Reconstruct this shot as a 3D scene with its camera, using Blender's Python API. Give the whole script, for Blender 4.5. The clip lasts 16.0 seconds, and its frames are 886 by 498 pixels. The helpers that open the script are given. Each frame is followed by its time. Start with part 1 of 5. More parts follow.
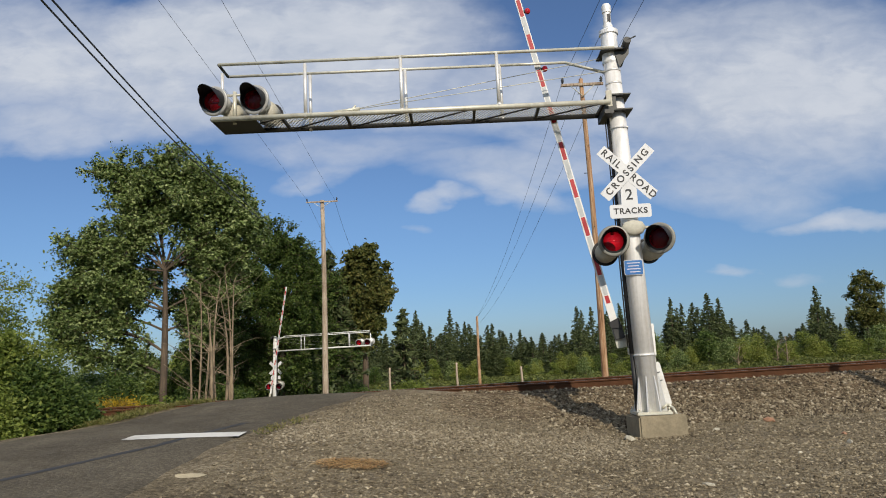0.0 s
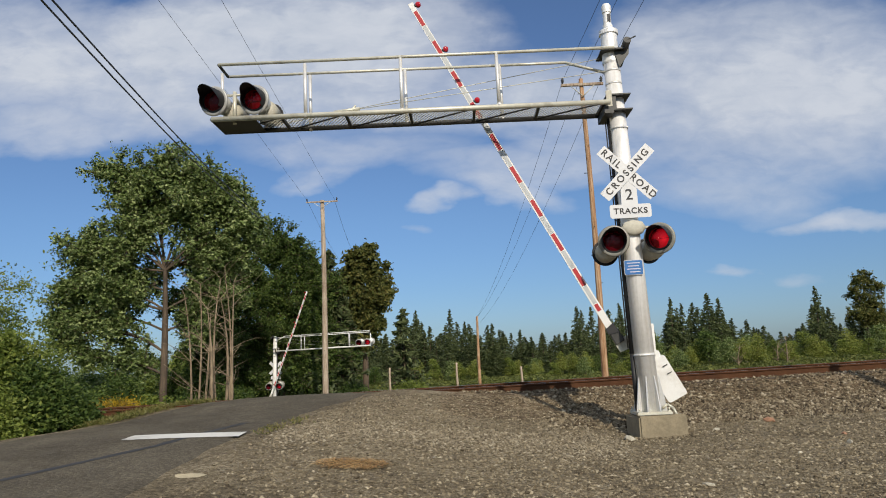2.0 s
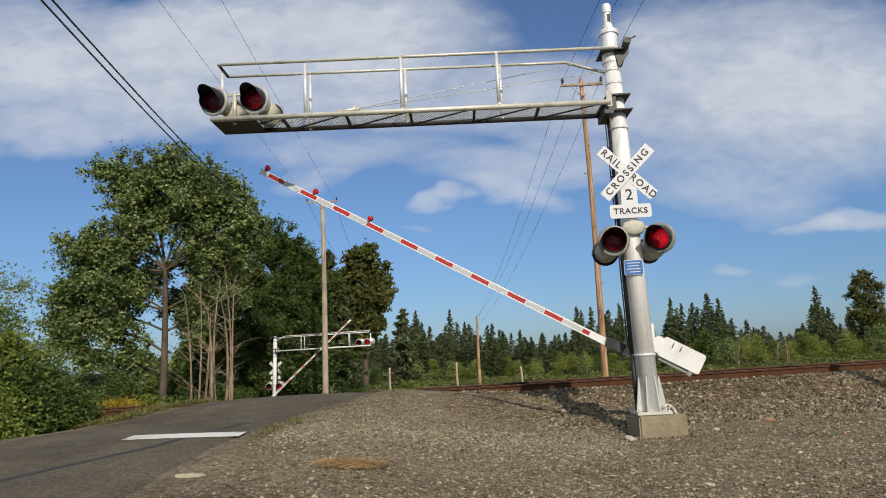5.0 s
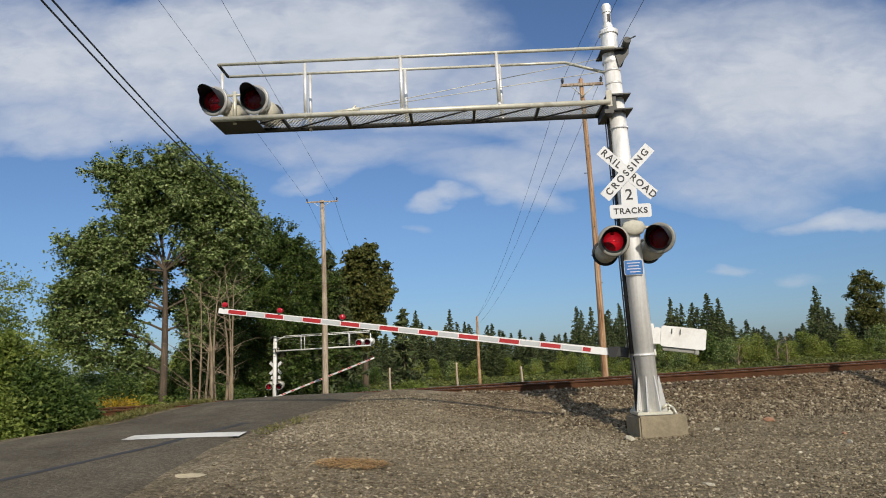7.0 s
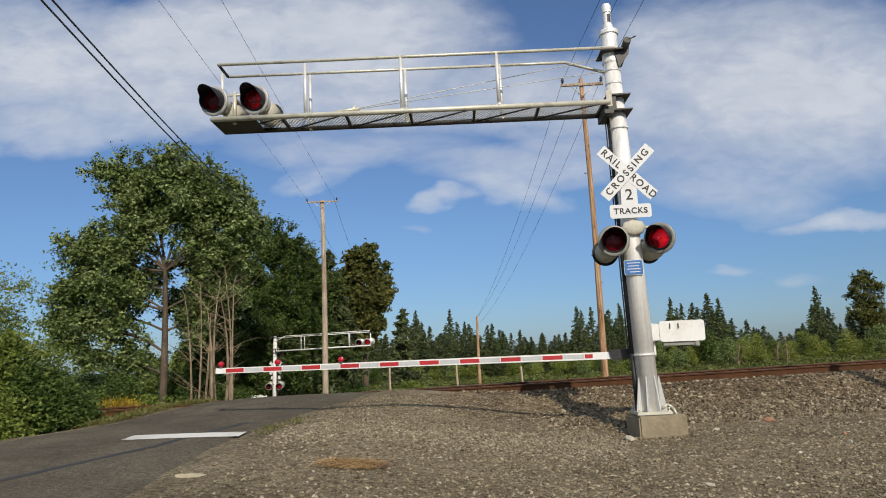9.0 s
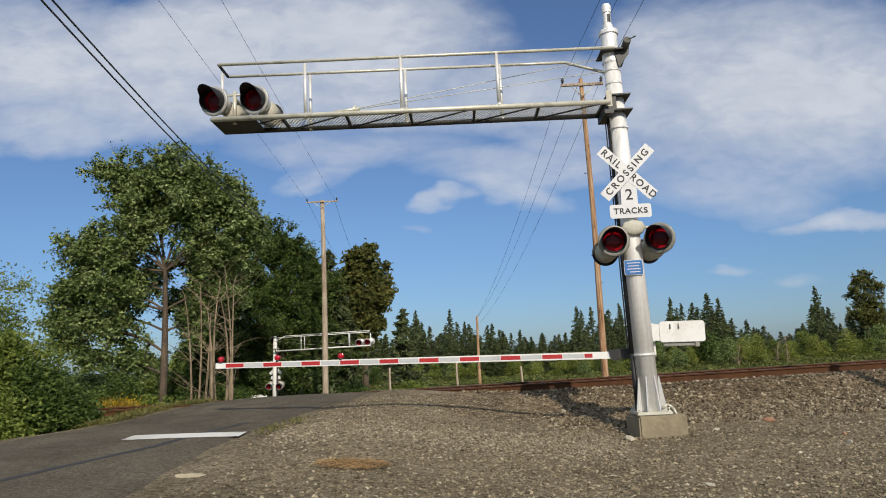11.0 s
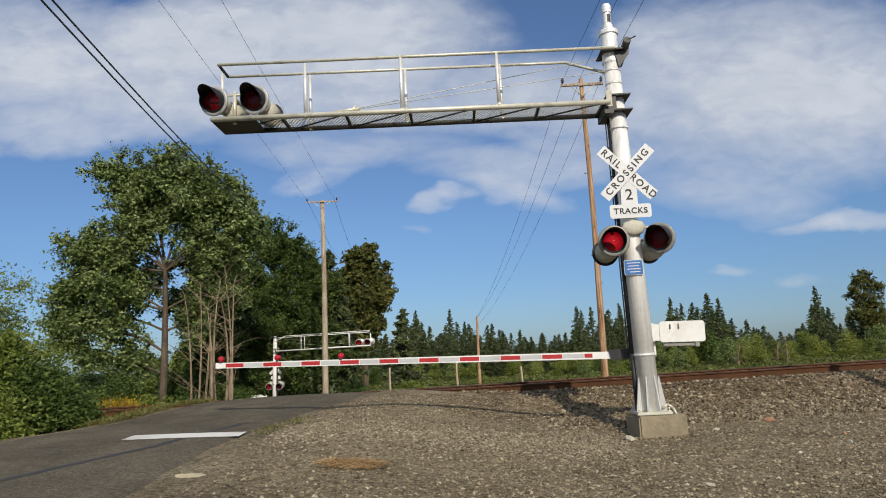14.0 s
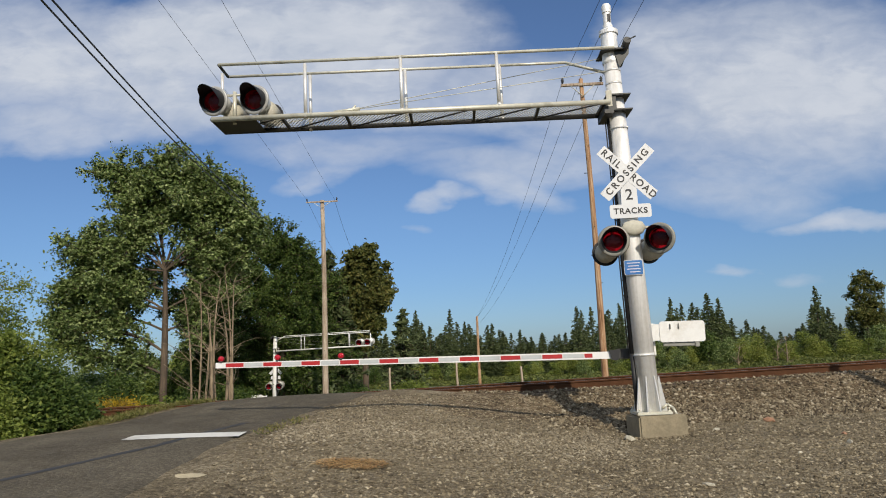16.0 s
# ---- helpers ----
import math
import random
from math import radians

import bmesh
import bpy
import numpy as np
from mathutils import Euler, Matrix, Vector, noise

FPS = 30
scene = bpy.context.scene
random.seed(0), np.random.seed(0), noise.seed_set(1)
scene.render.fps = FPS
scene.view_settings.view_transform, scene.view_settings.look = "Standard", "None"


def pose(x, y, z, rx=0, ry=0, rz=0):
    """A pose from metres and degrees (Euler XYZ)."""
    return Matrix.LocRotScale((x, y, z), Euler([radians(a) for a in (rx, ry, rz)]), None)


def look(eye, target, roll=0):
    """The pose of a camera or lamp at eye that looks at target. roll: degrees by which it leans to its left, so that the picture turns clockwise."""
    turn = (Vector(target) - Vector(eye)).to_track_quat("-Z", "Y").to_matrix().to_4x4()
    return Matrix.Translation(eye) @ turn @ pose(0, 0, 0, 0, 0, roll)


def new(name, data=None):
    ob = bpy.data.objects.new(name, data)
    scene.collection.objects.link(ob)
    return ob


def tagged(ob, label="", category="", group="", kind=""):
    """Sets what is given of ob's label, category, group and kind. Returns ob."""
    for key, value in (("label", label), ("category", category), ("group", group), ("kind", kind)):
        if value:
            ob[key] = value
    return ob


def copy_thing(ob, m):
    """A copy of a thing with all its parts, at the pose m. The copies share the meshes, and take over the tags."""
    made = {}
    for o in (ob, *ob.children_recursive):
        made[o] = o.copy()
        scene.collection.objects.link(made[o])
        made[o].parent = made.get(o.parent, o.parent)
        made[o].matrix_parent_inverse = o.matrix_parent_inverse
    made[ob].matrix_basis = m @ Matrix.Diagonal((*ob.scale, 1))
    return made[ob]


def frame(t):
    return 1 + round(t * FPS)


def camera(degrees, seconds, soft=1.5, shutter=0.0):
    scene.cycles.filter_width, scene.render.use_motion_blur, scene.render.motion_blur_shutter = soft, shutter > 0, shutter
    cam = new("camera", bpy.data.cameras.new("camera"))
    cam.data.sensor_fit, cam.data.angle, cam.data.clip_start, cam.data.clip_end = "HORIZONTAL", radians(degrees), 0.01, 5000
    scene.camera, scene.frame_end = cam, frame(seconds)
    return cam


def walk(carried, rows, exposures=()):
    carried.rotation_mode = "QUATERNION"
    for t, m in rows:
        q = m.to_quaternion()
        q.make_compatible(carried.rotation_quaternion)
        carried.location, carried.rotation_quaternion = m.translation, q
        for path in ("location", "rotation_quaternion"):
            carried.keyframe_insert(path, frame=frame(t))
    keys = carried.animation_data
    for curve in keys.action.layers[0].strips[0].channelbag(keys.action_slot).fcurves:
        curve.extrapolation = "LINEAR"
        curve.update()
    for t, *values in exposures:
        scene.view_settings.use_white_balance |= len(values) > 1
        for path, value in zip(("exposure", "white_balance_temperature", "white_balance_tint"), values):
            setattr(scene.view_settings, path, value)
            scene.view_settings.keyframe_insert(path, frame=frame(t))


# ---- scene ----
# ---------------- camera ----------------
cam = camera(64.19, 16.0, soft=1.0)
EYE = (0.0, 0.0, 1.445)
VIEW = look(EYE, (0.0, 10.0, 3.018), roll=-2.81)
walk(cam, [(0.0, VIEW), (16.0, VIEW)], exposures=[(0.0, 0.0), (16.0, 0.0)])

# ---------------- light ----------------
SUN_EL, SUN_AZ = 33.0, 164.0          # degrees; azimuth clockwise from +y
sun_dir = Vector((math.sin(radians(SUN_AZ)) * math.cos(radians(SUN_EL)),
                  math.cos(radians(SUN_AZ)) * math.cos(radians(SUN_EL)), math.sin(radians(SUN_EL))))
sun = new("sun", bpy.data.lights.new("sun", "SUN"))
sun.data.energy, sun.data.angle, sun.data.color = 4.2, radians(0.55), (1.0, 0.9, 0.76)
sun.matrix_world = look(tuple(sun_dir * 50), (0, 0, 0))


class Nodes:
    """Small wrapper for building node trees."""

    def __init__(self, tree):
        self.tree = tree
        tree.nodes.clear()

    def add(self, kind, **inputs):
        n = self.tree.nodes.new(kind)
        for k, v in inputs.items():
            if k == "operation":
                n.operation = v
            elif k == "data_type":
                n.data_type = v
            elif k == "blend_type":
                n.blend_type = v
            else:
                slot = n.inputs[int(k[2:])] if k.startswith("in") and k[2:].isdigit() else n.inputs[k.replace("_", " ")]
                if isinstance(v, bpy.types.NodeSocket):
                    self.tree.links.new(v, slot)
                else:
                    slot.default_value = v
        return n

    def math(self, op, a, b=0.0):
        return self.add("ShaderNodeMath", operation=op, in0=a, in1=b).outputs[0]

    def ramp(self, fac, stops):
        n = self.add("ShaderNodeValToRGB")
        els = n.color_ramp.elements
        while len(els) < len(stops):
            els.new(0.5)
        for e, (p, c) in zip(els, stops):
            e.position = p
            e.color = (*c, 1) if len(c) == 3 else c
        self.tree.links.new(fac, n.inputs[0])
        return n.outputs[0]

    def mix(self, fac, a, b, blend="MIX"):
        n = self.add("ShaderNodeMix", data_type="RGBA", blend_type=blend)
        for slot, v in ((n.inputs[0], fac), (n.inputs[6], a), (n.inputs[7], b)):
            if isinstance(v, bpy.types.NodeSocket):
                self.tree.links.new(v, slot)
            else:
                slot.default_value = v if isinstance(v, float) else (*v, 1)
        return n.outputs[2]

    def link(self, a, b):
        self.tree.links.new(a, b)


def sky_world():
    world = bpy.data.worlds.new("sky")
    scene.world = world
    world.use_nodes = True
    n = Nodes(world.node_tree)
    out = n.add("ShaderNodeOutputWorld")
    bg = n.add("ShaderNodeBackground", Strength=0.105)
    sky = n.add("ShaderNodeTexSky")
    sky.sky_type, sky.sun_disc, sky.sun_elevation, sky.sun_rotation = "NISHITA", False, radians(SUN_EL), radians(SUN_AZ)
    sky.air_density, sky.dust_density, sky.ozone_density = 1.0, 0.6, 2.6
    tc = n.add("ShaderNodeTexCoord")
    sep = n.add("ShaderNodeSeparateXYZ", Vector=tc.outputs["Generated"])
    x, y, z = sep.outputs
    # deeper blue than the model's hazy horizon
    tint = n.ramp(z, [(0.0, (0.46, 0.60, 0.86)), (0.10, (0.51, 0.65, 0.87)), (0.20, (0.60, 0.73, 0.91)), (0.45, (0.70, 0.80, 0.96))])
    blue = n.mix(1.0, sky.outputs[0], tint, "MULTIPLY")
    # high thin cloud all round: projected on to a flat layer
    zc = n.math("ADD", n.math("MAXIMUM", z, 0.02), 0.22)
    flat = n.add("ShaderNodeCombineXYZ", X=n.math("DIVIDE", x, zc), Y=n.math("DIVIDE", y, zc), Z=0.0).outputs[0]
    mp = n.add("ShaderNodeMapping", Vector=n.mix(0.75, flat, tc.outputs["Generated"]))
    mp.inputs["Scale"].default_value = (2.0, 2.2, 3.6)
    mp.inputs["Rotation"].default_value = (0, 0, -0.5)
    big = n.add("ShaderNodeTexNoise", Vector=mp.outputs[0], Scale=1.5, Detail=7.0, Roughness=0.48, Distortion=0.2).outputs[0]
    d = n.math("ADD", n.math("MULTIPLY", n.math("SUBTRACT", big, 0.5), 1.5), n.math("MULTIPLY", n.math("SUBTRACT", z, 0.215), 2.7))
    around = n.ramp(d, [(0.0, (0, 0, 0)), (0.2, (0.5, 0.5, 0.5)), (0.55, (0.92, 0.92, 0.92))])
    # the northern sky's own banks and wisps, drawn out by the wind and torn at the edges
    yy = n.math("MAXIMUM", y, 0.05)
    uv = n.add("ShaderNodeCombineXYZ", X=n.math("DIVIDE", x, yy), Y=n.math("DIVIDE", z, yy), Z=0.0).outputs[0]
    st = n.add("ShaderNodeMapping", Vector=uv)
    st.inputs["Scale"].default_value = (2.6, 5.2, 1.0)
    st.inputs["Rotation"].default_value = (0, 0, 0.12)
    warp = n.add("ShaderNodeTexNoise", Vector=st.outputs[0], Scale=1.7, Detail=5.0, Roughness=0.55).outputs["Color"]
    tear = n.add("ShaderNodeTexNoise", Vector=st.outputs[0], Scale=2.3, Detail=10.0, Roughness=0.6, Distortion=0.6).outputs[0]
    fine = n.add("ShaderNodeTexNoise", Vector=st.outputs[0], Scale=7.0, Detail=8.0, Roughness=0.6, Distortion=0.4).outputs[0]
    push = n.add("ShaderNodeVectorMath", operation="MULTIPLY", in0=n.add("ShaderNodeVectorMath", operation="SUBTRACT", in0=warp, in1=(0.5, 0.5, 0.5)).outputs[0], in1=(0.22, 0.10, 0.0)).outputs[0]
    torn = n.add("ShaderNodeVectorMath", operation="ADD", in0=uv, in1=push).outputs[0]
    total = None
    for cu, cw, ru, rw, tilt, strength in ((-0.008, 0.406, 0.264, 0.088, -3, 0.50), (-0.226, 0.444, 0.264, 0.088, -3, 0.40), (0.326, 0.469, 0.112, 0.088, -3, 0.40), (-0.397, 0.506, 0.176, 0.072, -3, 0.30),
            (-0.575, 0.471, 0.344, 0.120, -6, 0.95), (-0.174, 0.513, 0.344, 0.092, -3, 0.95), (-0.286, 0.385, 0.304, 0.056, 1, 0.45), (0.527, 0.378, 0.320, 0.184, -3, 1.00),
            (0.143, 0.276, 0.216, 0.048, 3, 0.55), (-0.179, 0.274, 0.080, 0.019, 9, 0.40), (-0.008, 0.227, 0.056, 0.016, 5, 0.62), (0.111, 0.231, 0.088, 0.027, -15, 0.45),
            (0.581, 0.164, 0.096, 0.021, -1, 0.60), (0.404, 0.104, 0.048, 0.011, 2, 0.35), (0.499, 0.091, 0.048, 0.013, -8, 0.30), (-0.042, 0.192, 0.032, 0.010, 2, 0.25),
            (-0.112, 0.313, 0.240, 0.038, -3, 0.40), (0.199, 0.369, 0.176, 0.076, -3, 0.62), (-0.595, 0.359, 0.152, 0.034, -3, 0.55), (0.417, 0.216, 0.208, 0.040, -11, 0.35)):
        mb = n.add("ShaderNodeMapping", Vector=torn)
        mb.vector_type = "TEXTURE"
        mb.inputs["Location"].default_value = (cu, cw, 0)
        mb.inputs["Rotation"].default_value = (0, 0, radians(tilt))
        mb.inputs["Scale"].default_value = (ru, rw, 1)
        far = n.add("ShaderNodeVectorMath", operation="LENGTH", in0=mb.outputs[0]).outputs["Value"]
        puff = n.math("MULTIPLY", n.ramp(far, [(0.2, (1, 1, 1)), (0.65, (0.5, 0.5, 0.5)), (1.0, (0, 0, 0))]), strength)
        total = puff if total is None else n.math("ADD", total, puff)
    gap = n.add("ShaderNodeVectorMath", operation="DISTANCE", in0=torn, in1=(0.171, 0.500, 0)).outputs["Value"]
    total = n.math("MULTIPLY", n.math("MINIMUM", total, 1.05), n.ramp(gap, [(0.01, (0.2, 0.2, 0.2)), (0.115, (1, 1, 1))]))
    rag = n.math("ADD", n.math("MULTIPLY", tear, 1.15), n.math("MULTIPLY", fine, 0.55))
    north = n.ramp(n.math("MULTIPLY", total, n.math("ADD", rag, 0.12)), [(0.06, (0, 0, 0)), (0.42, (0.5, 0.5, 0.5)), (0.95, (0.95, 0.95, 0.95))])
    ahead = n.add("ShaderNodeVectorMath", operation="DOT_PRODUCT", in0=tc.outputs["Generated"], in1=(0.0, 0.96, 0.28)).outputs["Value"]
    cover = n.mix(n.ramp(ahead, [(0.62, (0, 0, 0)), (0.76, (1, 1, 1))]), around, north)
    tone = n.ramp(n.math("ADD", n.math("MULTIPLY", big, 0.5), n.math("MULTIPLY", fine, 0.5)), [(0.35, (4.7, 5.2, 6.1)), (0.6, (5.9, 6.25, 6.9))])
    col = n.mix(cover, blue, tone)
    n.link(col, bg.inputs[0])
    n.link(bg.outputs[0], out.inputs[0])


sky_world()


# ---------------- materials ----------------
def material(name):
    m = bpy.data.materials.new(name)
    m.use_nodes = True
    return m, Nodes(m.node_tree)


def finish(n, shader):
    out = n.add("ShaderNodeOutputMaterial")
    n.link(shader, out.inputs[0])


def surface(name, base, rough=0.6, metal=0.0, scale=6.0, vary=0.25, bump=0.2, fine=60.0, stain=None, spec=0.5, coords="Object"):
    """A plain surface with variation at two scales, fine relief and stains."""
    m, n = material(name)
    tc = n.add("ShaderNodeTexCoord").outputs[coords]
    a = n.add("ShaderNodeTexNoise", Vector=tc, Scale=scale, Detail=6.0, Roughness=0.6).outputs[0]
    b = n.add("ShaderNodeTexNoise", Vector=tc, Scale=fine, Detail=4.0, Roughness=0.65).outputs[0]
    dark = tuple(c * (1 - vary) for c in base)
    light = tuple(min(1, c * (1 + vary)) for c in base)
    col = n.ramp(n.math("ADD", n.math("MULTIPLY", a, 0.65), n.math("MULTIPLY", b, 0.35)), [(0.32, dark), (0.68, light)])
    if stain:
        s = n.add("ShaderNodeTexNoise", Vector=tc, Scale=scale * 0.45, Detail=9.0, Roughness=0.72).outputs[0]
        col = n.mix(n.ramp(s, [(0.52, (0, 0, 0)), (0.68, (0.8, 0.8, 0.8))]), col, stain)
    bmp = n.add("ShaderNodeBump", Strength=bump, Distance=0.004, Height=b).outputs[0]
    r = n.math("ADD", rough - 0.12, n.math("MULTIPLY", a, 0.24))
    p = n.add("ShaderNodeBsdfPrincipled", Base_Color=col, Roughness=r, Metallic=metal, Normal=bmp)
    p.inputs["Specular IOR Level"].default_value = spec
    finish(n, p.outputs[0])
    return m


def glow(name, colour, strength):
    m, n = material(name)
    finish(n, n.add("ShaderNodeEmission", Color=(*colour, 1), Strength=strength).outputs[0])
    return m


def stone_material(name, stops, scale, bump, fine_scale, spread=0.5):
    """Loose stone: cells of differing tone, dust between them, patches at a larger scale."""
    m, n = material(name)
    tc = n.add("ShaderNodeTexCoord").outputs["Object"]
    cell = n.add("ShaderNodeTexVoronoi", Vector=tc, Scale=scale, Randomness=1.0)
    sepc = n.add("ShaderNodeSeparateColor", Color=cell.outputs["Color"]).outputs[0]
    cell2 = n.add("ShaderNodeTexVoronoi", Vector=tc, Scale=scale * 2.6, Randomness=1.0)
    sepc2 = n.add("ShaderNodeSeparateColor", Color=cell2.outputs["Color"]).outputs[0]
    patch = n.add("ShaderNodeTexNoise", Vector=tc, Scale=0.75, Detail=9.0, Roughness=0.7).outputs[0]
    grain = n.add("ShaderNodeTexNoise", Vector=tc, Scale=fine_scale, Detail=5.0, Roughness=0.7).outputs[0]
    f = n.math("ADD", n.math("MULTIPLY", sepc, spread * 0.55), n.math("MULTIPLY", sepc2, spread * 0.45))
    f = n.math("ADD", f, n.math("ADD", n.math("MULTIPLY", patch, 0.9), -0.2))
    f = n.math("ADD", f, n.math("MULTIPLY", n.math("SUBTRACT", grain, 0.5), 0.35))
    col = n.ramp(f, stops)
    h = n.math("ADD", n.math("MULTIPLY", cell.outputs["Distance"], -0.7), n.math("MULTIPLY", cell2.outputs["Distance"], -0.4))
    h = n.math("ADD", h, n.math("MULTIPLY", grain, 0.35))
    bmp = n.add("ShaderNodeBump", Strength=bump, Distance=0.05, Height=h).outputs[0]
    p = n.add("ShaderNodeBsdfPrincipled", Base_Color=col, Roughness=0.92, Normal=bmp)
    p.inputs["Specular IOR Level"].default_value = 0.2
    finish(n, p.outputs[0])
    return m


def pebble_material(name, stops):
    m, n = material(name)
    isl = n.add("ShaderNodeNewGeometry").outputs["Random Per Island"]
    tc = n.add("ShaderNodeTexCoord").outputs["Object"]
    g = n.add("ShaderNodeTexNoise", Vector=tc, Scale=90.0, Detail=4.0).outputs[0]
    col = n.ramp(n.math("ADD", n.math("MULTIPLY", isl, 0.85), n.math("MULTIPLY", g, 0.15)), stops)
    p = n.add("ShaderNodeBsdfPrincipled", Base_Color=col, Roughness=0.9)
    p.inputs["Specular IOR Level"].default_value = 0.2
    finish(n, p.outputs[0])
    return m


def leaf_material(name, dark, mid, light, trans=0.35):
    """Leaves: tone varies leaf by leaf and over the crown; light passes through in part."""
    m, n = material(name)
    isl = n.add("ShaderNodeNewGeometry").outputs["Random Per Island"]
    tc = n.add("ShaderNodeTexCoord").outputs["Object"]
    big = n.add("ShaderNodeTexNoise", Vector=tc, Scale=0.55, Detail=3.0).outputs[0]
    f = n.math("ADD", n.math("MULTIPLY", isl, 0.5), n.math("MULTIPLY", big, 0.5))
    col = n.ramp(f, [(0.22, dark), (0.5, mid), (0.8, light)])
    p = n.add("ShaderNodeBsdfPrincipled", Base_Color=col, Roughness=0.5)
    p.inputs["Specular IOR Level"].default_value = 0.22
    t = n.add("ShaderNodeBsdfTranslucent", Color=col)
    mx = n.add("ShaderNodeMixShader", in0=trans, in1=p.outputs[0], in2=t.outputs[0])
    finish(n, mx.outputs[0])
    return m


def wood_pole_material(name, stops):
    m, n = material(name)
    tc = n.add("ShaderNodeTexCoord").outputs["Object"]
    mp = n.add("ShaderNodeMapping", Vector=tc)
    mp.inputs["Scale"].default_value = (14, 14, 0.5)
    g = n.add("ShaderNodeTexNoise", Vector=mp.outputs[0], Scale=2.0, Detail=8.0, Roughness=0.7).outputs[0]
    b = n.add("ShaderNodeTexNoise", Vector=tc, Scale=0.7, Detail=5.0).outputs[0]
    col = n.ramp(n.math("ADD", n.math("MULTIPLY", g, 0.7), n.math("MULTIPLY", b, 0.3)), stops)
    bmp = n.add("ShaderNodeBump", Strength=0.6, Distance=0.01, Height=g).outputs[0]
    p = n.add("ShaderNodeBsdfPrincipled", Base_Color=col, Roughness=0.85, Normal=bmp)
    finish(n, p.outputs[0])
    return m


def red_glass():
    m, n = material("red signal lens")
    tc = n.add("ShaderNodeTexCoord").outputs["Object"]
    w = n.add("ShaderNodeTexVoronoi", Vector=tc, Scale=45.0).outputs["Distance"]
    bmp = n.add("ShaderNodeBump", Strength=0.25, Distance=0.01, Height=w).outputs[0]
    tr = n.add("ShaderNodeBsdfTransparent", Color=(0.75, 0.012, 0.04, 1))
    p = n.add("ShaderNodeBsdfPrincipled", Base_Color=(0.20, 0.005, 0.014, 1), Roughness=0.25, Normal=bmp)
    mx = n.add("ShaderNodeMixShader", in0=0.45, in1=tr.outputs[0], in2=p.outputs[0])
    finish(n, mx.outputs[0])
    return m


def bulb_material(name, power):
    """A lit reflector, brightest round the bulb in its middle."""
    m, n = material(name)
    tc = n.add("ShaderNodeTexCoord").outputs["Object"]
    r = n.add("ShaderNodeVectorMath", operation="LENGTH", in0=tc).outputs["Value"]
    s = n.ramp(r, [(0.0, (1, 1, 1)), (0.06, (0.62, 0.62, 0.62)), (0.18, (0.2, 0.2, 0.2))])
    e = n.add("ShaderNodeEmission", Color=(1.0, 0.75, 0.5, 1), Strength=n.math("MULTIPLY", s, power))
    finish(n, e.outputs[0])
    return m


def mast_material():
    """Spun aluminium with upright streaks of grime and faint bands."""
    m, n = material("streaked aluminium")
    tc = n.add("ShaderNodeTexCoord").outputs["Object"]
    mp = n.add("ShaderNodeMapping", Vector=tc)
    mp.inputs["Scale"].default_value = (9, 9, 0.35)
    st = n.add("ShaderNodeTexNoise", Vector=mp.outputs[0], Scale=2.2, Detail=7.0, Roughness=0.65).outputs[0]
    sp = n.add("ShaderNodeTexNoise", Vector=tc, Scale=14.0, Detail=6.0, Roughness=0.7).outputs[0]
    col = n.ramp(n.math("ADD", n.math("MULTIPLY", st, 0.65), n.math("MULTIPLY", sp, 0.35)), [(0.36, (0.68, 0.67, 0.63)), (0.5, (0.80, 0.79, 0.76)), (0.62, (0.90, 0.89, 0.87))])
    r = n.math("ADD", 0.36, n.math("MULTIPLY", sp, 0.2))
    bmp = n.add("ShaderNodeBump", Strength=0.12, Distance=0.004, Height=sp).outputs[0]
    p = n.add("ShaderNodeBsdfPrincipled", Base_Color=col, Metallic=0.3, Roughness=r, Normal=bmp)
    finish(n, p.outputs[0])
    return m


def lit_lamp():
    m, n = material("lit red lamp")
    tc = n.add("ShaderNodeTexCoord").outputs["Object"]
    v = n.add("ShaderNodeTexVoronoi", Vector=tc, Scale=60.0).outputs["Distance"]
    bmp = n.add("ShaderNodeBump", Strength=0.6, Distance=0.01, Height=v).outputs[0]
    p = n.add("ShaderNodeBsdfPrincipled", Base_Color=(0.30, 0.006, 0.014, 1), Roughness=0.15, Normal=bmp, Emission_Color=(1.0, 0.02, 0.05, 1), Emission_Strength=0.12)
    finish(n, p.outputs[0])
    return m


M_ASPHALT = stone_material("worn asphalt", [(0.25, (0.052, 0.044, 0.031)), (0.55, (0.104, 0.089, 0.064)), (0.9, (0.215, 0.187, 0.134))], 34, 0.55, 110, 0.5)
M_GRAVEL = stone_material("dusty gravel shoulder", [(0.25, (0.078, 0.060, 0.036)), (0.55, (0.205, 0.165, 0.103)), (0.9, (0.46, 0.395, 0.275))], 22, 1.0, 120, 0.5)
M_BALLAST = stone_material("track ballast", [(0.25, (0.03, 0.020, 0.011)), (0.55, (0.125, 0.089, 0.050)), (0.9, (0.35, 0.285, 0.19))], 15, 1.0, 70, 0.6)
M_EARTH = stone_material("dry grass and earth", [(0.25, (0.05, 0.06, 0.022)), (0.55, (0.10, 0.11, 0.04)), (0.9, (0.22, 0.19, 0.09))], 5, 0.6, 30, 0.4)
M_STONES = pebble_material("ballast stones", [(0.0, (0.034, 0.025, 0.016)), (0.35, (0.10, 0.077, 0.049)), (0.75, (0.195, 0.158, 0.102)), (0.96, (0.40, 0.35, 0.255))])
M_PEBBLES = pebble_material("gravel pebbles", [(0.0, (0.05, 0.039, 0.026)), (0.35, (0.14, 0.114, 0.073)), (0.8, (0.262, 0.22, 0.146)), (0.97, (0.43, 0.38, 0.275))])
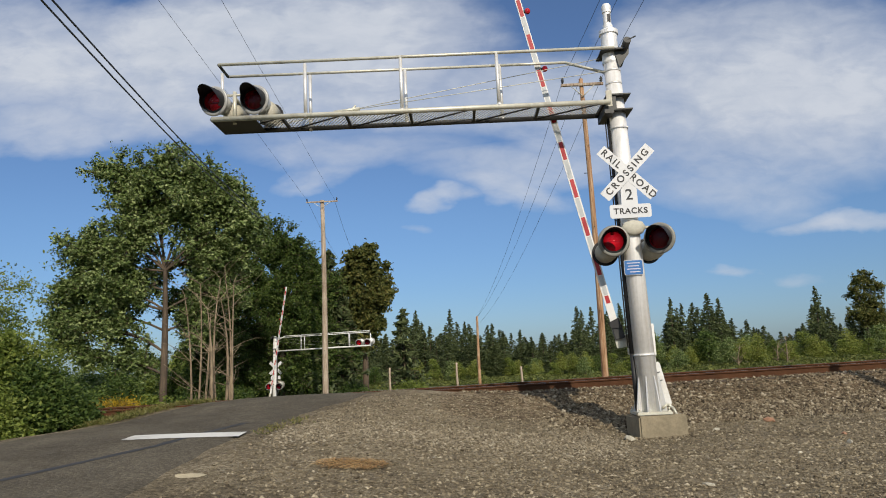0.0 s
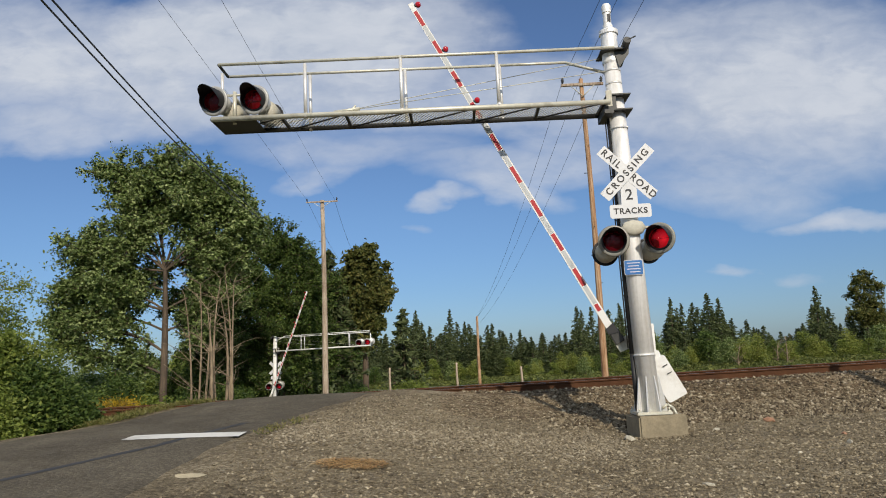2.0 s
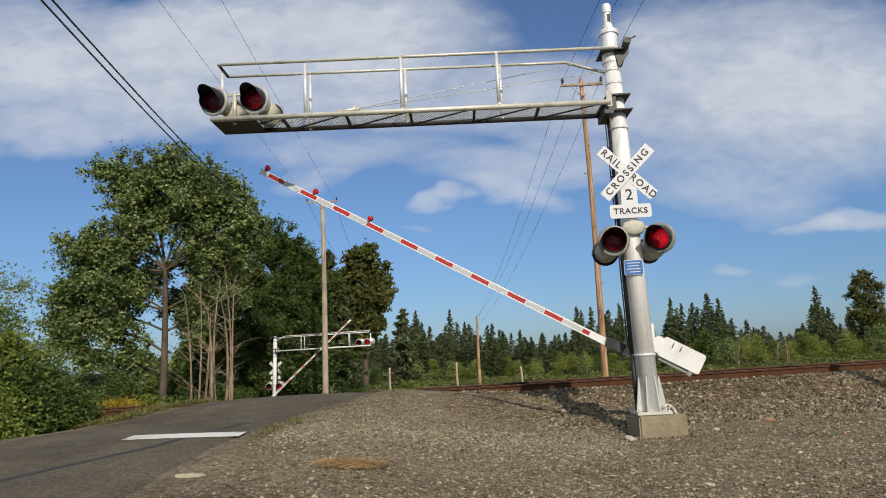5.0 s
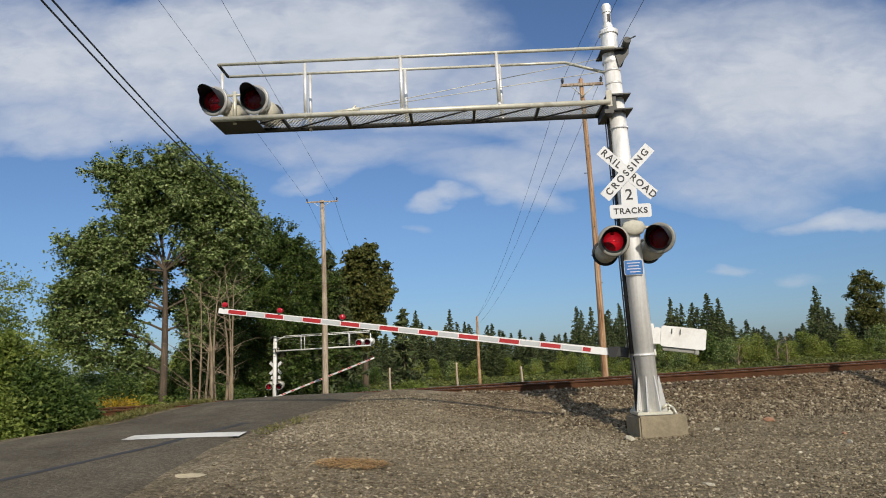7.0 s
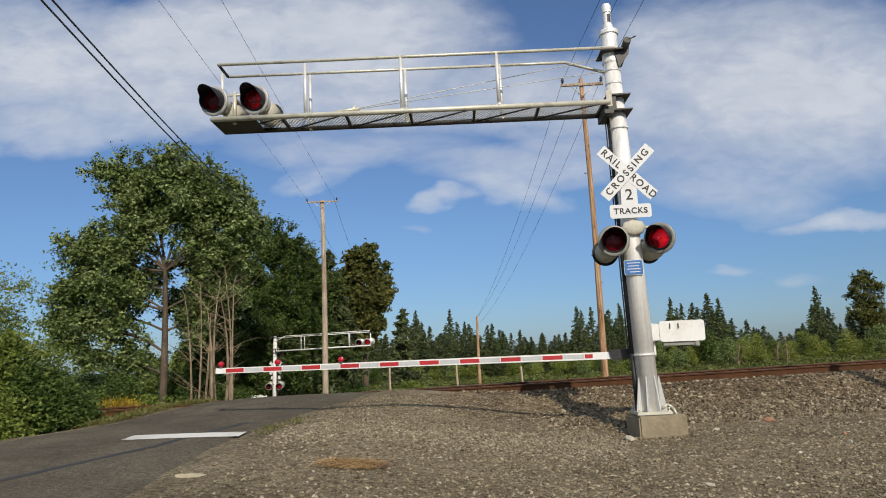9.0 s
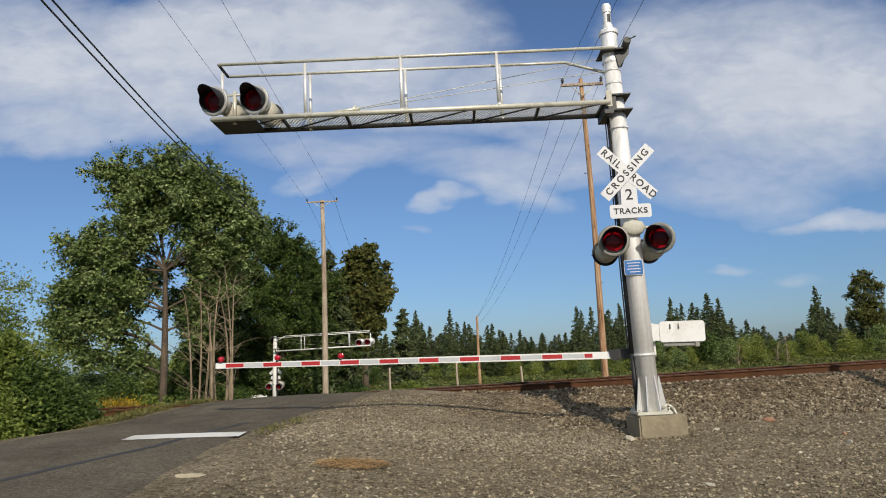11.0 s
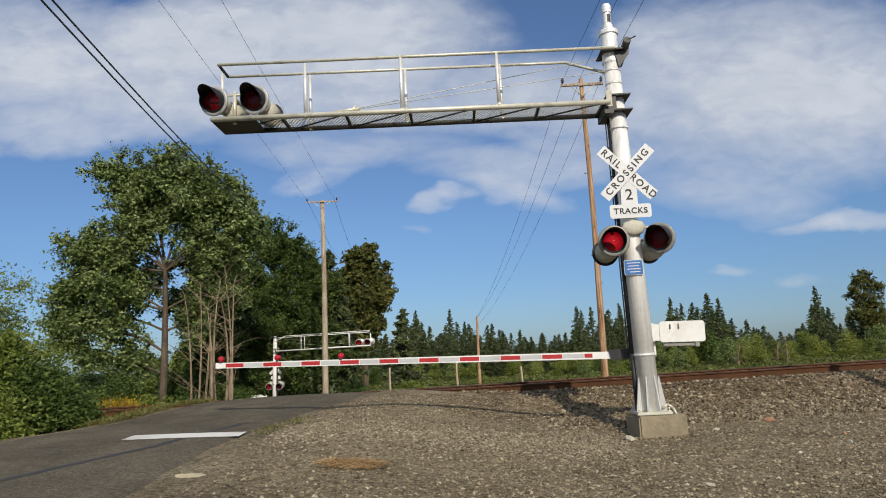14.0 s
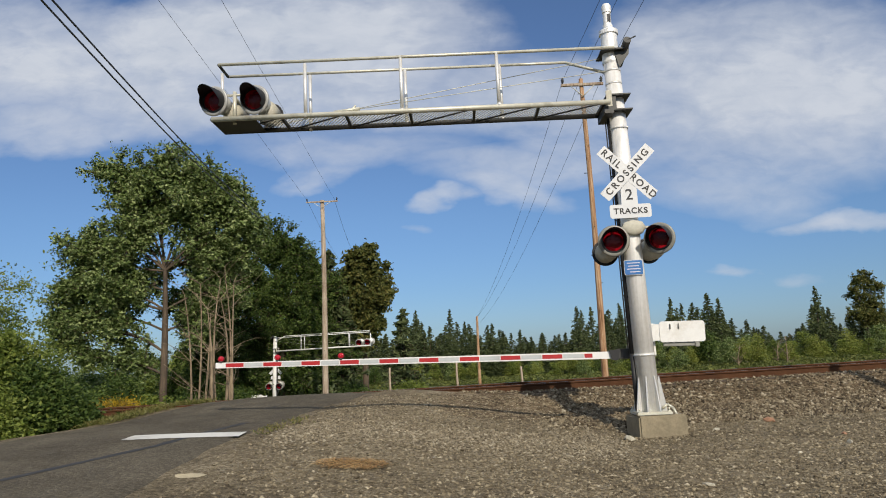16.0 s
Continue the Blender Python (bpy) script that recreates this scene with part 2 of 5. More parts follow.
M_BANK = pebble_material("bank gravel", [(0.0, (0.085, 0.069, 0.047)), (0.45, (0.175, 0.146, 0.10)), (0.85, (0.27, 0.235, 0.167)), (0.98, (0.40, 0.36, 0.27))])
M_ALU = surface("weathered aluminium", (0.66, 0.655, 0.63), 0.42, 0.38, 3.0, 0.14, 0.15, 40, stain=(0.58, 0.57, 0.53))
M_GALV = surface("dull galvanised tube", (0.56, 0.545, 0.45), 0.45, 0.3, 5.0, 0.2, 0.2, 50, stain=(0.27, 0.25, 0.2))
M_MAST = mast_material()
M_DARKSTEEL = surface("plain dark steel", (0.045, 0.045, 0.042), 0.55, 0.3, 5.0, 0.3, 0.2, 50)
M_BLACK = surface("matt black paint", (0.012, 0.012, 0.013), 0.6, 0.0, 8.0, 0.3, 0.1, 60)
M_GREY = surface("grey painted disc", (0.24, 0.235, 0.205), 0.5, 0.2, 7.0, 0.2, 0.1, 60)
M_DISC = surface("pale grey disc", (0.36, 0.36, 0.345), 0.45, 0.25, 7.0, 0.2, 0.1, 60, stain=(0.25, 0.25, 0.23))
M_WHITE = surface("white sign sheeting", (0.56, 0.57, 0.575), 0.45, 0.0, 4.0, 0.06, 0.05, 40)
M_WHITEPAINT = surface("chipped white paint", (0.68, 0.68, 0.655), 0.5, 0.0, 5.0, 0.08, 0.15, 50, stain=(0.55, 0.53, 0.48))
M_ARMGREY = surface("silver reflective sheeting", (0.42, 0.44, 0.44), 0.45, 0.0, 9.0, 0.1, 0.05, 60)
M_RED = surface("red reflective sheeting", (0.37, 0.018, 0.02), 0.45, 0.0, 9.0, 0.15, 0.05, 60)
M_CREAM = surface("dirty cream paint", (0.44, 0.42, 0.34), 0.6, 0.0, 9.0, 0.2, 0.3, 50, stain=(0.27, 0.25, 0.19))
M_LETTER = surface("black lettering", (0.02, 0.02, 0.022), 0.6)
M_BLUE = surface("blue notice plate", (0.013, 0.12, 0.36), 0.5, 0.0, 12, 0.1, 0.05)
M_CONCRETE = surface("weathered concrete", (0.235, 0.198, 0.13), 0.9, 0.0, 4.0, 0.3, 0.7, 35, stain=(0.12, 0.10, 0.065))
M_PALEROCK = surface("pale rock", (0.40, 0.37, 0.29), 0.9, 0.0, 14.0, 0.25, 0.6, 60)
M_RUSTROCK = surface("brown rock", (0.28, 0.15, 0.085), 0.9, 0.0, 14.0, 0.25, 0.6, 60)
M_RAIL = surface("rusty rail steel", (0.075, 0.036, 0.019), 0.9, 0.0, 5.0, 0.3, 0.4, 40, stain=(0.055, 0.028, 0.018), spec=0.06)
M_RAILTOP = surface("worn rail head", (0.35, 0.33, 0.31), 0.3, 0.9, 5.0, 0.1, 0.05, 60)
M_TIE = surface("creosoted timber", (0.06, 0.045, 0.033), 0.9, 0.0, 5.0, 0.3, 0.6, 40)
M_LINE = surface("worn white road paint", (0.60, 0.59, 0.55), 0.7, 0.0, 3.0, 0.1, 0.4, 60, stain=(0.34, 0.33, 0.30))
M_SEAM = surface("tar seam", (0.03, 0.029, 0.028), 0.7, 0.0, 5, 0.3, 0.3)
M_WIRE = surface("dark cable", (0.05, 0.052, 0.058), 0.5)
M_POLE = wood_pole_material("weathered brown pole", [(0.36, (0.09, 0.045, 0.02)), (0.47, (0.27, 0.145, 0.07)), (0.55, (0.40, 0.26, 0.15)), (0.64, (0.56, 0.45, 0.32))])
M_POLEGREY = wood_pole_material("bleached grey pole", [(0.38, (0.14, 0.095, 0.065)), (0.5, (0.33, 0.26, 0.19)), (0.6, (0.48, 0.41, 0.32))])
M_BARK = wood_pole_material("rough bark", [(0.34, (0.025, 0.019, 0.013)), (0.5, (0.075, 0.054, 0.036)), (0.66, (0.19, 0.135, 0.082))])
M_DEADWOOD = wood_pole_material("pale bare wood", [(0.38, (0.08, 0.058, 0.037)), (0.5, (0.20, 0.15, 0.095)), (0.62, (0.38, 0.30, 0.195))])
M_LENS = red_glass()
M_BULB = bulb_material("lit reflector", 1.7)
M_BULBSIDE = bulb_material("lit reflector seen aside", 0.42)
M_LAMPRED = surface("red lamp cover", (0.26, 0.008, 0.014), 0.25)
M_LAMPLIT = lit_lamp()
M_COTTON = leaf_material("cottonwood leaves", (0.046, 0.074, 0.020), (0.135, 0.190, 0.052), (0.36, 0.42, 0.18), 0.3)
M_DEEP = leaf_material("deep green leaves", (0.028, 0.052, 0.012), (0.066, 0.108, 0.023), (0.16, 0.21, 0.052))
M_BROWNISH = leaf_material("olive maple leaves", (0.045, 0.058, 0.016), (0.10, 0.115, 0.03), (0.22, 0.20, 0.058))
M_BRIGHT = leaf_material("bright green leaves", (0.065, 0.098, 0.016), (0.15, 0.195, 0.036), (0.27, 0.31, 0.075))
M_NEEDLE = leaf_material("conifer needles", (0.036, 0.052, 0.022), (0.078, 0.102, 0.040), (0.15, 0.175, 0.07), 0.25)
M_LIME = leaf_material("sunlit yellow-green leaves", (0.085, 0.115, 0.02), (0.20, 0.235, 0.045), (0.36, 0.38, 0.10))
M_OLIVE = leaf_material("olive woodland leaves", (0.045, 0.062, 0.016), (0.11, 0.13, 0.032), (0.20, 0.21, 0.06), 0.3)
M_GRASS = leaf_material("verge grass", (0.08, 0.10, 0.025), (0.17, 0.17, 0.05), (0.32, 0.27, 0.11))
M_SAND = surface("dry sand", (0.36, 0.31, 0.21), 0.95, 0.0, 12.0, 0.2, 0.6, 90)
M_YELLOW = leaf_material("yellow flowers", (0.25, 0.17, 0.01), (0.45, 0.30, 0.02), (0.6, 0.42, 0.05))
M_STRAW = pebble_material("dry straw", [(0.0, (0.22, 0.12, 0.05)), (0.6, (0.42, 0.26, 0.11)), (1.0, (0.6, 0.42, 0.2))])


# ---------------- mesh helpers ----------------
def part(name, bm, mat, parent=None, label="", smooth=False):
    me = bpy.data.meshes.new(name)
    bm.to_mesh(me)
    bm.free()
    return mesh_part(name, me, mat, parent, label, smooth)


def mesh_part(name, me, mat, parent=None, label="", smooth=False):
    for mt in (mat if isinstance(mat, (list, tuple)) else [mat]):
        me.materials.append(mt)
    if smooth:
        me.polygons.foreach_set("use_smooth", [True] * len(me.polygons))
    ob = new(name, me)
    if parent:
        ob.parent = parent
    if label:
        ob["label"] = label
    return ob


def frame_to(p0, p1):
    p0, p1 = Vector(p0), Vector(p1)
    return Matrix.Translation(p0) @ (p1 - p0).to_track_quat("Z", "Y").to_matrix().to_4x4(), (p1 - p0).length


def rod(bm, p0, p1, r0, r1=None, seg=10, mi=0, caps=True):
    m, length = frame_to(p0, p1)
    r1 = r0 if r1 is None else r1
    rings = []
    for z, r in ((0, r0), (length, r1)):
        rings.append([bm.verts.new(m @ Vector((r * math.cos(a), r * math.sin(a), z))) for a in [2 * math.pi * i / seg for i in range(seg)]])
    for i in range(seg):
        f = bm.faces.new((rings[0][i], rings[0][(i + 1) % seg], rings[1][(i + 1) % seg], rings[1][i]))
        f.material_index, f.smooth = mi, True
    if caps:
        bm.faces.new(rings[0][::-1]).material_index = mi
        bm.faces.new(rings[1]).material_index = mi


def pipe(bm, pts, r, seg=8, mi=0):
    for a, b in zip(pts, pts[1:]):
        rod(bm, a, b, r, r, seg, mi)


def lathe(bm, prof, m=Matrix(), seg=24, mi=0, cap0=False, cap1=False, sharp=False):
    """Revolve (radius, height) pairs round local z; sharp keeps crisp edges between the bands."""
    ring = lambda r, z: [bm.verts.new(m @ Vector((r * math.cos(2 * math.pi * i / seg), r * math.sin(2 * math.pi * i / seg), z))) for i in range(seg)]
    rings = [ring(r, z) for r, z in prof]
    for k in range(len(prof) - 1):
        a, b = rings[k], rings[k + 1]
        for i in range(seg):
            f = bm.faces.new((a[i], a[(i + 1) % seg], b[(i + 1) % seg], b[i]))
            f.material_index, f.smooth = mi, True
    if cap0:
        bm.faces.new(rings[0][::-1]).material_index = mi
    if cap1:
        bm.faces.new(rings[-1]).material_index = mi
    if sharp:
        for a in rings:
            for i in range(seg):
                e = bm.edges.get((a[i], a[(i + 1) % seg]))
                e.smooth = False
    return rings


def box(bm, c, s, m=Matrix(), mi=0, bevel=0.0):
    c = Vector(c)
    vs = [bm.verts.new(m @ (c + Vector((sx * s[0] / 2, sy * s[1] / 2, sz * s[2] / 2)))) for sx in (-1, 1) for sy in (-1, 1) for sz in (-1, 1)]
    fs = [bm.faces.new([vs[i] for i in q]) for q in ((0, 1, 3, 2), (4, 6, 7, 5), (0, 4, 5, 1), (2, 3, 7, 6), (0, 2, 6, 4), (1, 5, 7, 3))]
    for f in fs:
        f.material_index = mi
    if bevel:
        es = list({e for f in fs for e in f.edges})
        bmesh.ops.bevel(bm, geom=es, offset=bevel, segments=2, affect="EDGES")


def prism(bm, outline, thick, m=Matrix(), mi=0):
    """An outline in local x, z given thickness along local y."""
    a = [bm.verts.new(m @ Vector((x, 0, z))) for x, z in outline]
    b = [bm.verts.new(m @ Vector((x, thick, z))) for x, z in outline]
    bm.faces.new(a).material_index = mi
    bm.faces.new(b[::-1]).material_index = mi
    k = len(a)
    for i in range(k):
        bm.faces.new((a[i], b[i], b[(i + 1) % k], a[(i + 1) % k])).material_index = mi


def lettering(text, size, mat, parent, m, name="lettering", spacing=1.0):
    cu = bpy.data.curves.new(name, "FONT")
    cu.body, cu.size, cu.align_x, cu.align_y, cu.extrude, cu.space_character = text, size, "CENTER", "CENTER", 0.0015, spacing
    cu.offset = 0.0035
    tmp = bpy.data.objects.new(name, cu)
    me = bpy.data.meshes.new_from_object(tmp)
    bpy.data.objects.remove(tmp)
    ob = mesh_part(name, me, mat, parent)
    ob.matrix_basis = m @ pose(0, 0, 0, 90, 0, 0)
    return ob


def thing(name, m=Matrix(), label="", category="", group="", kind=""):
    ob = new(name)
    ob.empty_display_size = 0.1
    ob.matrix_basis = m
    return tagged(ob, label, category, group, kind)


# ---------------- ground ----------------
def smooth(a, b, x):
    t = np.clip((x - a) / (b - a), 0, 1)
    return t * t * (3 - 2 * t)


def rail_y(x):
    return 15.87 + 0.0723 * x


def rail_z(x):
    return 0.818 + 0.0101 * np.clip(x, -40, 40)


def road_z(y):
    return np.interp(y, [-20, 0, 6.9, 9.5, 10.6, 12.4, 14, 15.2, 15.8, 17.2, 18, 20.5, 22, 26, 32, 45, 60, 200],
                     [-0.1, 0.0, 0.31, 0.455, 0.495, 0.53, 0.595, 0.71, 0.748, 0.738, 0.68, 0.56, 0.5, 0.1, -0.8, -2.5, -3.0, -3.2])


def road_right(y):
    return np.interp(y, [-20, 0, 6.9, 9.2, 10.6, 12.1, 13.4, 14.4, 15.1, 17, 22, 49, 200], [-3.6, -3.3, -2.94, -3.0, -2.92, -2.73, -2.66, -2.34, -1.88, -1.35, -1.7, -5.6, -20])


def road_left(y):
    return np.interp(y, [-20, 0, 6.9, 12, 13.1, 14.2, 15.1, 15.8, 16.6, 22, 49, 200], [-9.2, -8.6, -8.0, -7.0, -6.4, -6.22, -5.9, -5.65, -5.3, -5.8, -11.2, -27])


def shoulder(y):
    return np.interp(y, [-20, 0, 6.9, 9.5, 12.4, 15.5, 22, 49, 200], [-3.6, -3.3, -2.94, -2.75, -2.68, -2.4, -2.6, -5.6, -20])


def ground_z(x, y):
    x, y = np.asarray(x, float), np.asarray(y, float)
    v = (y - rail_y(x)) * 0.997
    road = road_z(y)
    low = np.interp(y, [-20, 0, 6.9, 9, 12, 14.2, 16, 21, 24, 30, 60, 200, 1500],
                    [-0.1, -0.05, -0.03, 0.0, 0.08, 0.28, 0.4, 0.3, -0.5, -1.4, -3.0, -3.2, -3.2])
    low = low - 0.35 * smooth(-6.0, -10.5, x)
    top = rail_z(x) - 0.18
    bed = np.where(v < -0.55, top - (-0.55 - v) * 0.36,
                   np.where(v < 2.1, top, np.where(v < 3.4, top - 0.25 * (v - 2.1) / 1.3,
                            np.where(v < 6.6, top - 0.25, top - 0.25 - (v - 6.6) * 0.45))))
    side = np.maximum(low, bed)
    w = (1 - smooth(shoulder(y) + 0.5 + 1.0 * np.exp(-((y - 15.8) / 1.4) ** 2), 3.0, x)) * smooth(road_left(y) - 1.9, road_left(y) - 0.15, x)
    z = side * (1 - w) + road * w
    z = z + 0.10 * np.exp(-(((x + 0.5) / 1.5) ** 2 + ((y - 14.2) / 0.9) ** 2))
    z = z + 0.105 * np.exp(-(((x + 1.1) / 0.9) ** 2 + ((y - 15.8) / 0.7) ** 2))
    bumps = 0.012 * np.sin(x * 2.3 + 1.7 * np.sin(y * 1.1)) * np.sin(y * 1.9 + 0.6)
    return z + bumps * (1 - w)


def coords(pieces):
    out = []
    for a, b, k in pieces:
        out.extend(np.linspace(a, b, k, endpoint=False))
    out.append(pieces[-1][1])
    return np.array(out)


def sheet(name, xs, ys, zfun, mats, pick, label, lift=0.0):
    gx, gy = np.meshgrid(xs, ys)
    gz = zfun(gx, gy) + lift
    verts = np.stack([gx, gy, gz], -1).reshape(-1, 3)
    w, h = len(xs), len(ys)
    i = (np.arange(h - 1)[:, None] * w + np.arange(w - 1)[None]).reshape(-1)
    faces = np.stack([i, i + 1, i + 1 + w, i + w], -1)
    me = bpy.data.meshes.new(name)
    me.from_pydata(verts.tolist(), [], faces.tolist())
    cx, cy = verts[faces].mean(1)[:, 0], verts[faces].mean(1)[:, 1]
    me.polygons.foreach_set("material_index", pick(cx, cy).astype(np.int32))
    return tagged(mesh_part(name, me, mats, None, label, True), category="ground", kind="structure")


def ground_kind(x, y):
    v = (y - rail_y(x)) * 0.997 + 0.25 * np.sin(x * 2.1) + 0.15 * np.sin(x * 5.3)
    k = np.zeros(len(x))
    k[(v > -2.6) & (v < 8.0) & ((x > -0.2) | (x < -9))] = 1
    k[(v >= 8.0) | (x < road_left(y) - 1.6) & (v < -2.5)] = 2
    return k


sheet("ground", coords([(-900, -60, 14), (-60, -14, 46), (-14, 16, 150), (16, 60, 60), (60, 900, 14)]),
      coords([(-1500, -60, 12), (-60, 3, 30), (3, 26, 115), (26, 70, 60), (70, 200, 30), (200, 1500, 14)]), ground_z,
      [M_GRAVEL, M_BALLAST, M_EARTH], ground_kind, "dusty grey gravel shoulder rising to the ballast")


def road_sheet():
    ys = coords([(-12, 4, 20), (4, 24, 100), (24, 80, 40)])
    rows, faces, k = [], [], 15
    for j, y in enumerate(ys):
        a, b = float(road_left(y)), float(road_right(y)) + 0.07 * noise.noise((y * 1.3, 0, 0)) + 0.04 * noise.noise((y * 5, 3, 0))
        for i in range(k):
            x = a + (b - a) * i / (k - 1)
            edge = 0.018 if 0 < i < k - 1 else -0.03
            crown = 0.04 * (1 - (2 * i / (k - 1) - 1) ** 2)
            rows.append((x, y, float(ground_z(x, y)) + edge + crown))
    for j in range(len(ys) - 1):
        for i in range(k - 1):
            q = j * k + i
            faces.append((q, q + 1, q + 1 + k, q + k))
    me = bpy.data.meshes.new("road")
    me.from_pydata(rows, [], faces)
    return tagged(mesh_part("road", me, M_ASPHALT, None, "worn grey asphalt road humped over the tracks", True), category="road", kind="structure")


road_sheet()


def road_top(x, y):
    a, b = float(road_left(y)), float(road_right(y))
    u = 2 * (x - a) / (b - a) - 1
    return float(ground_z(x, y)) + 0.018 + 0.04 * max(0.0, 1 - u * u)


def ribbon(name, pts, width, mat, label, category, lift=0.005, ragged=0.0, kind="structure"):
    """A thin strip laid on the road along a line of (x, y)."""
    bm = bmesh.new()
    last = None
    dense = []
    for (x0, y0), (x1, y1) in zip(pts, pts[1:]):
        for i in range(24):
            dense.append((x0 + (x1 - x0) * i / 24, y0 + (y1 - y0) * i / 24))
    dense.append(pts[-1])
    for i, (x, y) in enumerate(dense):
        x2, y2 = dense[min(i + 1, len(dense) - 1)]
        x1, y1 = dense[max(i - 1, 0)]
        n = Vector((-(y2 - y1), x2 - x1, 0)).normalized()
        w = width / 2 * (1 + ragged * noise.noise((i * 0.4, 1, 2)))
        row = []
        for s in (-1, 0, 1):
            px, py = x + n.x * w * s, y + n.y * w * s
            row.append(bm.verts.new((px, py, road_top(px, py) + lift)))
        if last:
            for q in range(2):
                bm.faces.new((last[q], last[q + 1], row[q + 1], row[q]))
        last = row
    bmesh.ops.recalc_face_normals(bm, faces=bm.faces)
    return tagged(part(name, bm, mat, None, label), category=category, kind=kind)


ribbon("stop_line", [(-4.72, 10.55), (-3.06, 10.62)], 0.5, M_LINE, "worn white stop line painted on the asphalt", "road marking", 0.006, 0.06)
ribbon("road_seam", [(-5.9, 6.0), (-4.81, 7.74), (-3.95, 9.6), (-3.45, 12.2)], 0.13, M_SEAM, "dark tar seam in the asphalt", "road seam", 0.003, 0.5)


# ---------------- tracks ----------------
def rail_profile():
    return [(-0.07, 0), (0.07, 0), (0.07, 0.012), (0.012, 0.03), (0.01, 0.115), (0.036, 0.128), (0.036, 0.155), (0.026, 0.162),
            (-0.026, 0.162), (-0.036, 0.155), (-0.036, 0.128), (-0.01, 0.115), (-0.012, 0.03), (-0.07, 0.012)]


def rail(parent, off, drop, x0, x1):
    bm = bmesh.new()
    prof, last = rail_profile(), None
    for x in np.linspace(x0, x1, 60):
        y, z = rail_y(x) + off / 0.997, float(rail_z(x)) - 0.162 - drop
        ring = [bm.verts.new((x - a * 0.072, y + a, z + b)) for a, b in prof]
        if last:
            for i in range(len(prof)):
                f = bm.faces.new((last[i], last[(i + 1) % len(prof)], ring[(i + 1) % len(prof)], ring[i]))
                f.material_index = 1 if i == 7 else 0
        last = ring
    return part("rail", bm, [M_RAIL, M_RAILTOP], parent)


def track(label, off, drop):
    tr = thing("railway_track", label=label, category="railway track", group="two tracks over the crossing")
    for r in (0.0, 1.435):
        rail(tr, off + r, drop, -70, 70)
    bm = bmesh.new()
    box(bm, (0, 0, 0), (0.22, 2.6, 0.16))
    me = bpy.data.meshes.new("tie")
    bm.to_mesh(me)
    bm.free()
    me.materials.append(M_TIE)
    for i in range(110):
        x = -30 + i * 0.56
        if -8.2 < x < -1.2:
            continue
        ob = new("tie", me)
        ob.parent = tr
        ob.matrix_basis = pose(x, rail_y(x) + off + 0.72, float(rail_z(x)) - drop - 0.162 - 0.085, 0, 0, 4.1)
    return tr


track("rusty steel rails on creosoted ties in brown ballast", 0.0, 0.0)
track("rusty rails of the lower second track behind", 4.2, 0.25)


# ---------------- loose stones ----------------
def ico():
    bm = bmesh.new()
    bmesh.ops.create_icosphere(bm, subdivisions=1, radius=1.0)
    v = np.array([x.co[:] for x in bm.verts])
    f = np.array([[q.index for q in t.verts] for t in bm.faces])
    bm.free()
    return v, f


def octa():
    v = np.array([(1, 0, 0), (-1, 0, 0), (0, 1, 0), (0, -1, 0), (0, 0, 1), (0, 0, -1)], float)
    f = np.array([(0, 2, 4), (2, 1, 4), (1, 3, 4), (3, 0, 4), (2, 0, 5), (1, 2, 5), (3, 1, 5), (0, 3, 5)])
    return v, f


def scatter(name, xy, sizes, mat, label, rng, flat=0.65, sink=0.25, shape=None):
    v, f = shape or ico()
    n = len(xy)
    k = len(v)
    sc = sizes[:, None] * rng.uniform(0.6, 1.3, (n, 3)) * np.array([1, 1, flat])
    jit = rng.uniform(0.72, 1.2, (n, k, 1))
    p = v[None] * jit * sc[:, None]
    a = rng.uniform(0, 6.28, n)
    c, s = np.cos(a)[:, None], np.sin(a)[:, None]
    tilt = rng.uniform(-0.6, 0.6, n)[:, None]
    x, y, z = p[..., 0], p[..., 1], p[..., 2]
    y, z = y * np.cos(tilt) - z * np.sin(tilt), y * np.sin(tilt) + z * np.cos(tilt)
    base = ground_z(xy[:, 0], xy[:, 1]) + sizes * flat * (1 - 2 * sink) * 0.6
    out = np.stack([x * c - y * s + xy[:, :1], x * s + y * c + xy[:, 1:], z + base[:, None]], -1).reshape(-1, 3)
    faces = (f[None] + (np.arange(n) * k)[:, None, None]).reshape(-1, 3)
    me = bpy.data.meshes.new(name)
    me.from_pydata(out.tolist(), [], faces.tolist())
    return tagged(mesh_part(name, me, mat, None, label), category="stones", kind="stuff")


